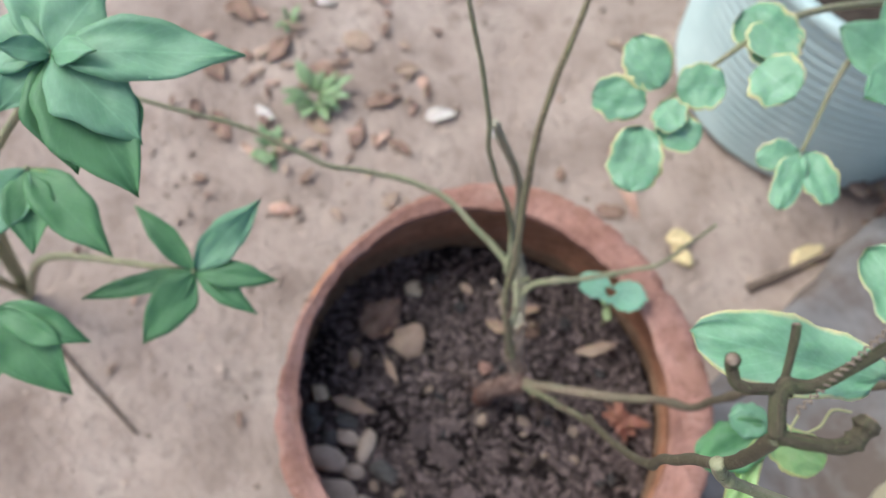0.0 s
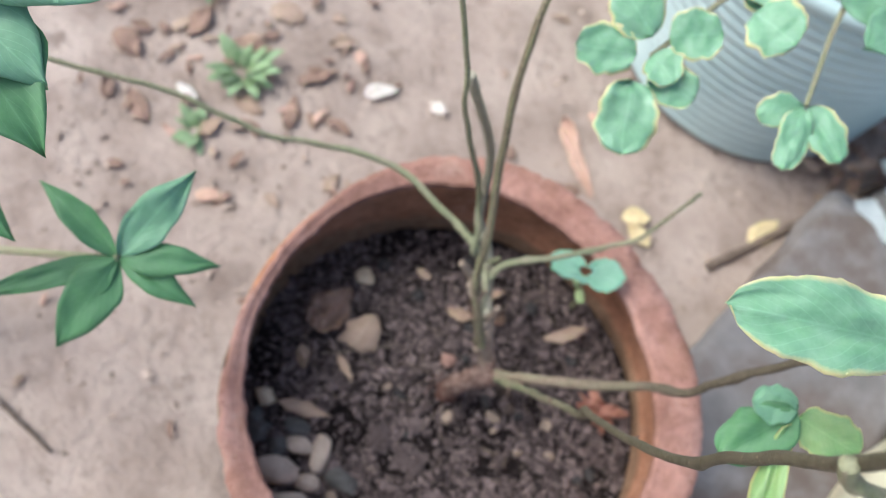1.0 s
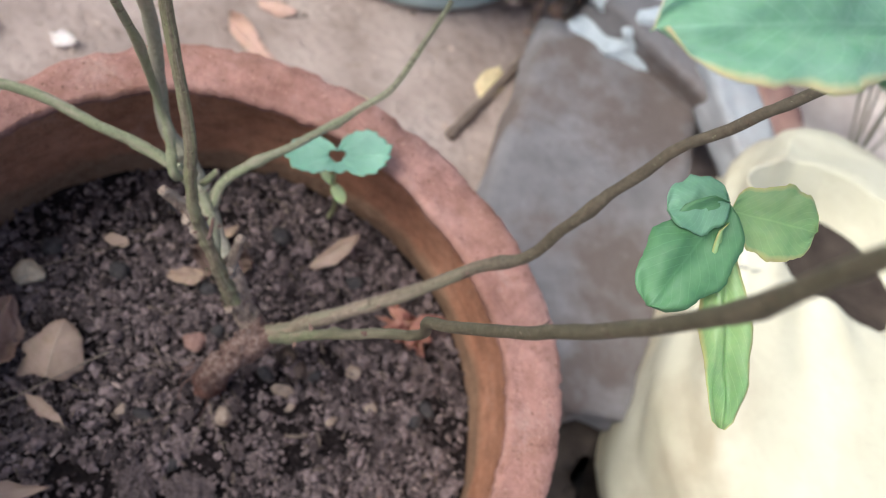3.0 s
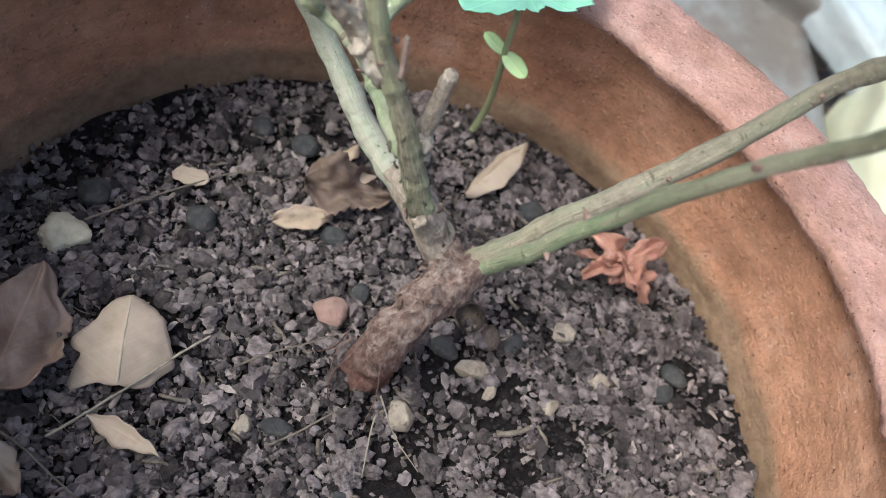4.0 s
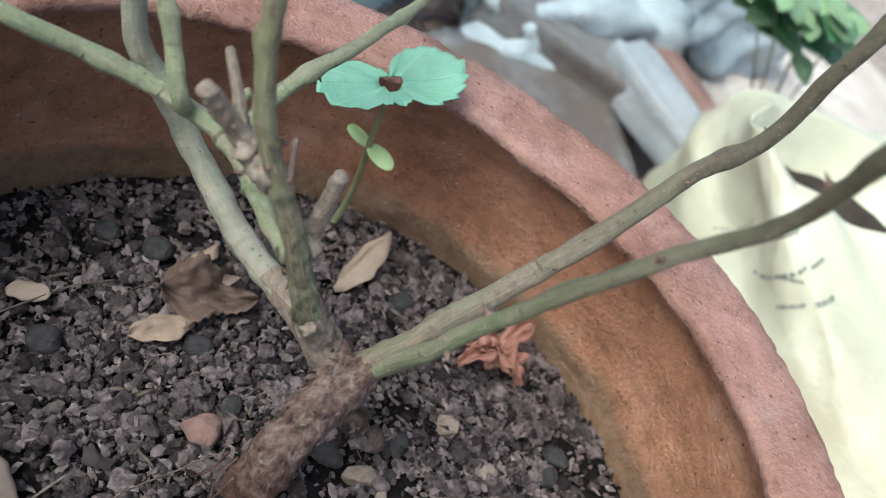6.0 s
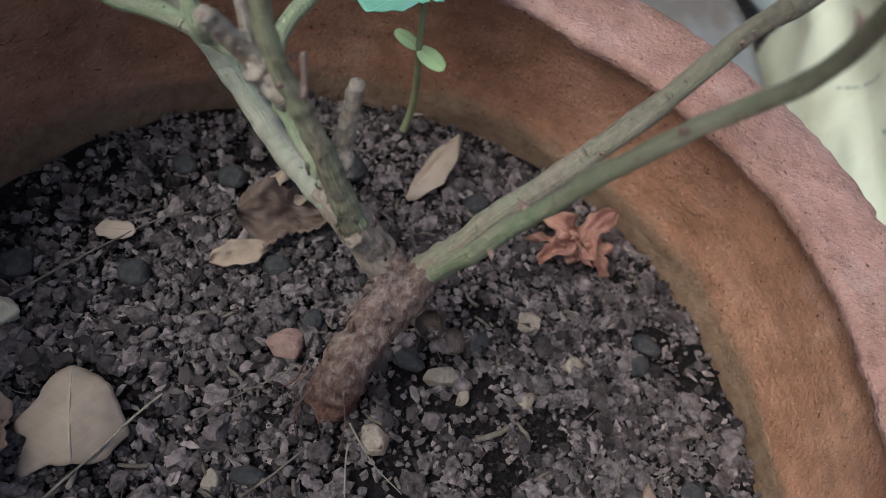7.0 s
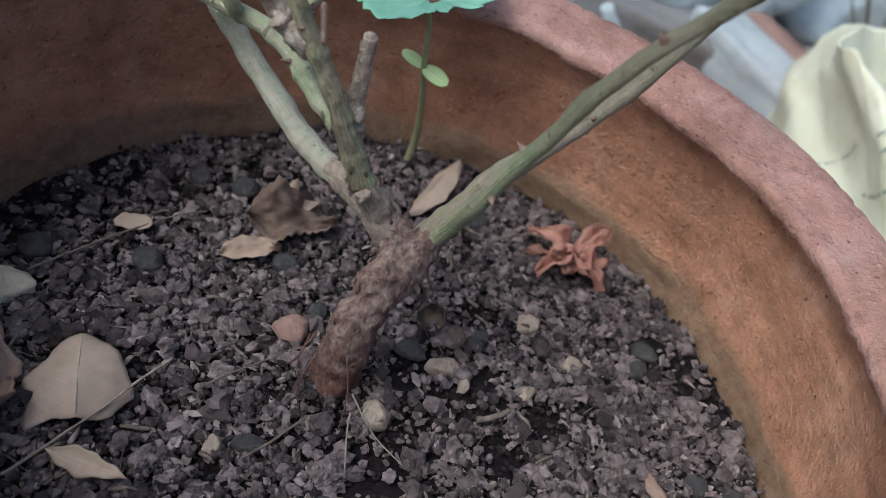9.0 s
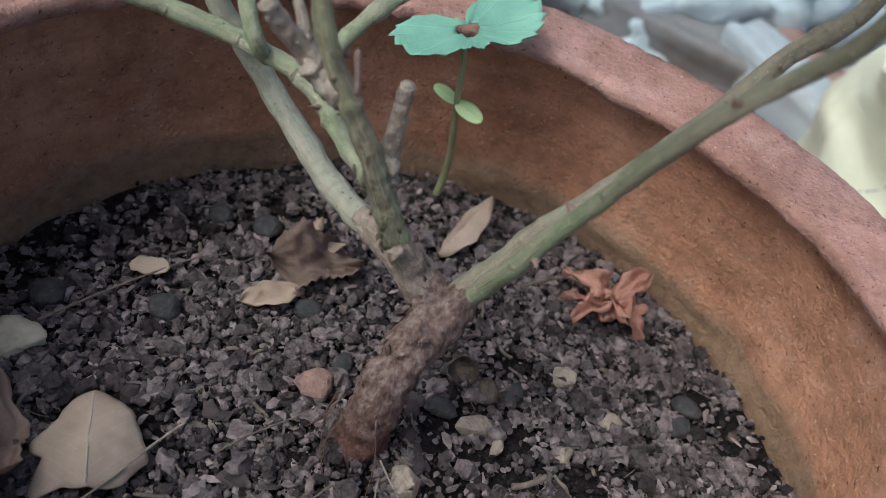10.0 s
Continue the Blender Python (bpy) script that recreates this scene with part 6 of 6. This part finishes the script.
def fallen(label, x, y, ang, l, w, mat, rng, group="fallen leaves", lift=0.004):
    a = radians(ang)
    b0 = Vector((x - l / 2 * math.cos(a), y - l / 2 * math.sin(a), 0))
    t0 = Vector((x + l / 2 * math.cos(a), y + l / 2 * math.sin(a), 0))
    b0.z, t0.z = ground_height(b0.x, b0.y) + lift, ground_height(t0.x, t0.y) + lift + rng.uniform(0, 0.006)
    put_leaf("dry_leaf", label, b0, t0, (rng.uniform(-0.3, 0.3), rng.uniform(-0.3, 0.3), 1), w, mat, group=group, shape=rng.choice(["lance", "broad", "oval"]),
             fold=rng.uniform(-0.3, 0.4), curl=rng.uniform(0, 0.3), wave=0.12, nu=10, nv=6, seed=rng.uniform(0, 90))


def build_weed(x, y, size, count, seed):
    rng = random.Random(seed)
    w = thing("weed", "low pale green weed growing in the dry earth", "weed", group="weeds on the earth", at=(x, y, ground_height(x, y)))
    for k in range(count):
        a, r = rng.uniform(0, 6.28), size * rng.uniform(0.2, 1.0)
        base = Vector((0.2 * r * math.cos(a), 0.2 * r * math.sin(a), 0))
        tip = Vector((r * math.cos(a), r * math.sin(a), size * rng.uniform(0.15, 0.6)))
        b = bmesh.new()
        blade(b, base, tip, (0, 0, 1), r * rng.uniform(0.3, 0.5), shape="oval", fold=0.2, curl=0.3, nu=8, nv=4, seed=k)
        part("leaf", b, M_WEED, w)


def build_lobed_plant():
    pl = thing("lobed_plant", "plant with small dark green lobed leaves behind the sack", "plant", at=(0, 0, 0))
    rng = random.Random(8)
    for tip in ((0.190, 0.660, 0.020), (0.205, 0.620, 0.045), (0.255, 0.620, 0.050), (0.280, 0.660, 0.020), (0.230, 0.700, 0.035), (0.320, 0.650, 0.045)):
        tip = Vector(tip)
        root = Vector((0.40, 0.72, GROUND))
        b = bmesh.new()
        line = tube(b, [root, root.lerp(tip, 0.6) + Vector((0, 0, 0.06)), tip], [0.0014, 0.0011, 0.0007], seg=6, n=8)
        stalk = part("stem", b, M_STEM_GREEN, pl)
        for k in range(9):
            p = line[int(len(line) * (0.45 + 0.06 * k)) if k < 8 else -1]
            for s in (-1, 1):
                a = rng.uniform(0, 6.28)
                b = bmesh.new()
                blade(b, p, p + Vector((0.036 * math.cos(a), 0.036 * math.sin(a), rng.uniform(-0.015, 0.015))), (0, -0.4, 1), 0.022, shape="oval", fold=0.15, curl=0.2, teeth=0.9, nu=22, nv=6, seed=k)
                part("leaf", b, (M_WEED, M_LEAF_DARK, M_WEED)[k % 3], stalk)


def build_litter():
    rng = random.Random(11)
    tan, brown = "dry tan leaf lying on the garden earth", "dark brown dry leaf lying on the garden earth"
    # the leaf drift behind the pot
    for x, y, ang, l, w, mat in ((-0.345, -0.066, 60, 0.030, 0.018, M_DRY_PINK), (-0.475, -0.033, 20, 0.035, 0.016, M_DRY_PALE), (-0.381, 0.169, 70, 0.042, 0.018, M_DRY_PALE), (-0.610, 0.110, 60, 0.036, 0.014, M_DRY_PALE),
                                 (-0.570, -0.066, 10, 0.05, 0.03, M_DRY_BROWN), (-0.530, 0.120, 40, 0.045, 0.028, M_DRY_TAN), (-0.422, -0.030, 100, 0.035, 0.02, M_DRY_YELLOW), (-0.430, 0.020, 30, 0.04, 0.022, M_DRY_YELLOW),
                                 (-0.400, 0.060, 140, 0.05, 0.018, M_DRY_BROWN), (-0.430, 0.110, 80, 0.05, 0.018, M_DRY_BROWN), (-0.360, 0.100, 20, 0.04, 0.016, M_DRY_BROWN), (-0.480, -0.090, 0, 0.05, 0.02, M_DRY_BROWN),
                                 (-0.500, 0.060, 50, 0.05, 0.02, M_DRY_BROWN), (-0.460, 0.160, 70, 0.035, 0.018, M_DRY_TAN), (-0.330, 0.220, 10, 0.028, 0.016, M_DRY_PALE), (-0.300, 0.060, 120, 0.03, 0.014, M_DRY_TAN),
                                 (-0.560, 0.020, 120, 0.05, 0.03, M_DRY_BROWN), (-0.640, 0.000, 20, 0.05, 0.03, M_DRY_BROWN), (-0.590, 0.180, 20, 0.04, 0.03, M_DRY_PINK), (-0.100, 0.356, 60, 0.034, 0.026, M_DRY_CREAM), (-0.080, 0.346, 10, 0.034, 0.024, M_DRY_CREAM),
                                 (-0.012, 0.490, 100, 0.060, 0.028, M_DRY_CREAM), (-0.195, 0.338, -15, 0.120, 0.022, M_DRY_PINK), (-0.170, 0.300, 60, 0.04, 0.02, M_DRY_BROWN), (-0.230, 0.400, 20, 0.04, 0.02, M_DRY_PINK)):
        fallen(brown if mat is M_DRY_BROWN else tan, x, y, ang, l, w, mat, rng)
    for k in range(120):
        x, y = (rng.gauss(-0.48, 0.13), rng.gauss(0.06, 0.11)) if k < 70 else (rng.uniform(-1.0, 0.1), rng.uniform(-0.4, 1.2))
        if x * x + y * y < 0.2 ** 2 or (x + 0.235) ** 2 + (y - 0.65) ** 2 < 0.21 ** 2 or (x > 0 and y > 0.3):
            continue
        l = rng.uniform(0.008, 0.03)
        fallen("small dry leaf fragment on the garden earth", x, y, rng.uniform(0, 360), l, l * rng.uniform(0.3, 0.6), rng.choice([M_DRY_TAN, M_DRY_BROWN, M_DRY_BROWN, M_DRY_PINK]), rng, "leaf fragments")
    # dead leaves and sticks heaped between the planter and the rock
    for k in range(40):
        fallen("dark dead leaf in a heap behind the pot", rng.gauss(-0.02, 0.05), rng.gauss(0.68, 0.06), rng.uniform(0, 360), rng.uniform(0.02, 0.05), rng.uniform(0.008, 0.02), rng.choice([M_DRY_BROWN, M_DRY_BROWN, M_DRY_TAN]), rng, "dead leaf heap", rng.uniform(0.004, 0.03))
    build_weed(-0.475, 0.035, 0.050, 26, 1)
    build_weed(-0.425, -0.045, 0.034, 14, 2)
    build_weed(-0.70, 0.16, 0.05, 20, 3)
    build_weed(-0.60, 0.05, 0.03, 12, 4)
    put_stick("stick", "thin dry stick lying on the garden earth", [(-0.320, -0.360, ground_height(-0.32, -0.36) + 0.004), (-0.235, -0.330, ground_height(-0.235, -0.33) + 0.006), (-0.160, -0.303, ground_height(-0.16, -0.303) + 0.004)], 0.003, M_TWIG)
    put_stick("stick", "pale dry stick lying on the garden earth", [(-0.010, 0.400, ground_height(-0.01, 0.4) + 0.005), (0.000, 0.550, GROUND + 0.015), (0.010, 0.760, GROUND + 0.012)], 0.006, M_TWIG)

    def near(r):
        x, y = r.uniform(-1.1, 0.6), r.uniform(-0.5, 1.3)
        g = 0.6 + 0.8 * max(0, noise.noise(Vector((x * 3, y * 3, 1))) + 0.3)
        return x, y, ground_height(x, y), g
    crumbs("ground_gravel", "small clods and stones scattered on the garden earth", 4500, 0.0010, 0.006, 3.0, M_GRAVEL, 5, near)


M_WEED = leaf_material("weed_leaf", (0.27, 0.36, 0.19), (0.19, 0.27, 0.13), rough=0.6, light=0.2)
M_DRY_PALE = leaf_material("bleached_leaf", (0.68, 0.62, 0.57), (0.52, 0.46, 0.41), rough=0.8, light=0.1, rib_tone=0.15, blotch=(0.36, 0.26, 0.19))
M_DRY_PINK = leaf_material("pinkish_leaf", (0.55, 0.36, 0.28), (0.44, 0.27, 0.20), rough=0.8, light=0.1, rib_tone=0.15, blotch=(0.36, 0.26, 0.19))
M_DRY_CREAM = leaf_material("cream_leaf", (0.66, 0.54, 0.30), (0.52, 0.40, 0.22), rough=0.8, light=0.1, rib_tone=0.15, blotch=(0.36, 0.26, 0.19))
M_PALE_CONCRETE = simple("pale_concrete", [(0.3, (0.30, 0.31, 0.315)), (0.7, (0.46, 0.475, 0.485))], 18, 0.9, 0.2, 140, (0.8, 0.003), second=(14, 0.42, 0.75, (0.34, 0.30, 0.28)))
M_HUSK = simple("brown_seed", [(0.3, (0.07, 0.048, 0.038)), (0.7, (0.17, 0.125, 0.10))], 420, 0.8, 0.2, 700, (0.9, 0.001), stretch=(1, 4, 1))
M_SHELL = simple("seed_husk", [(0.3, (0.025, 0.018, 0.015)), (0.7, (0.13, 0.09, 0.068))], 200, 0.8, 0.2, 700, (0.8, 0.001))
M_RIB_PALE = simple("pale_leaf_rib", [(0.3, (0.36, 0.28, 0.21)), (0.7, (0.46, 0.37, 0.28))], 200, 0.8, 0.2)
M_DRY_PINK_RIB = simple("leaf_rib", [(0.3, (0.26, 0.17, 0.125)), (0.7, (0.40, 0.28, 0.215))], 200, 0.8, 0.2)
M_GRAVEL = simple("ground_clods", [(0.3, (0.28, 0.21, 0.165)), (0.7, (0.44, 0.35, 0.29))], 60, 0.95, 0.1, 300, (0.7, 0.002), random_by="island", spread=0.4)

build_ground()
build_pot()
soil = build_soil()
build_rose()
build_seedling()
build_soil_things()
build_fibres()
build_sack()
build_planter()
build_rubble()
build_sand()
build_shaded_earth()
build_green_plant()
build_edged_plant()
build_lobed_plant()
build_broad_plant()
crumbs("fine_soil", "fine earth grains in the pot, darkened as shade between crumbs", 17000, 0.0004, 0.0013, 1.5, M_FINE, 2, on_soil)
crumbs("soil_crumbs", "loose greyish-brown crumbs of earth covering the potting soil", 15500, 0.0009, 0.0025, 1.7, M_CRUMB, 3, on_open_soil)
crumbs("soil_clods", "larger lumpy clods of earth lying on the potting soil", 2000, 0.0018, 0.0042, 2.2, M_CRUMB, 4, on_open_soil, 2)
crumbs("husk_flakes", "thin pale husk flakes and splinters lying between the soil crumbs", 3200, 0.0008, 0.0023, 1.6, M_FLAKE, 9, on_open_soil, 1, 1.9, 0.35)
build_litter()
build_clods(soil)
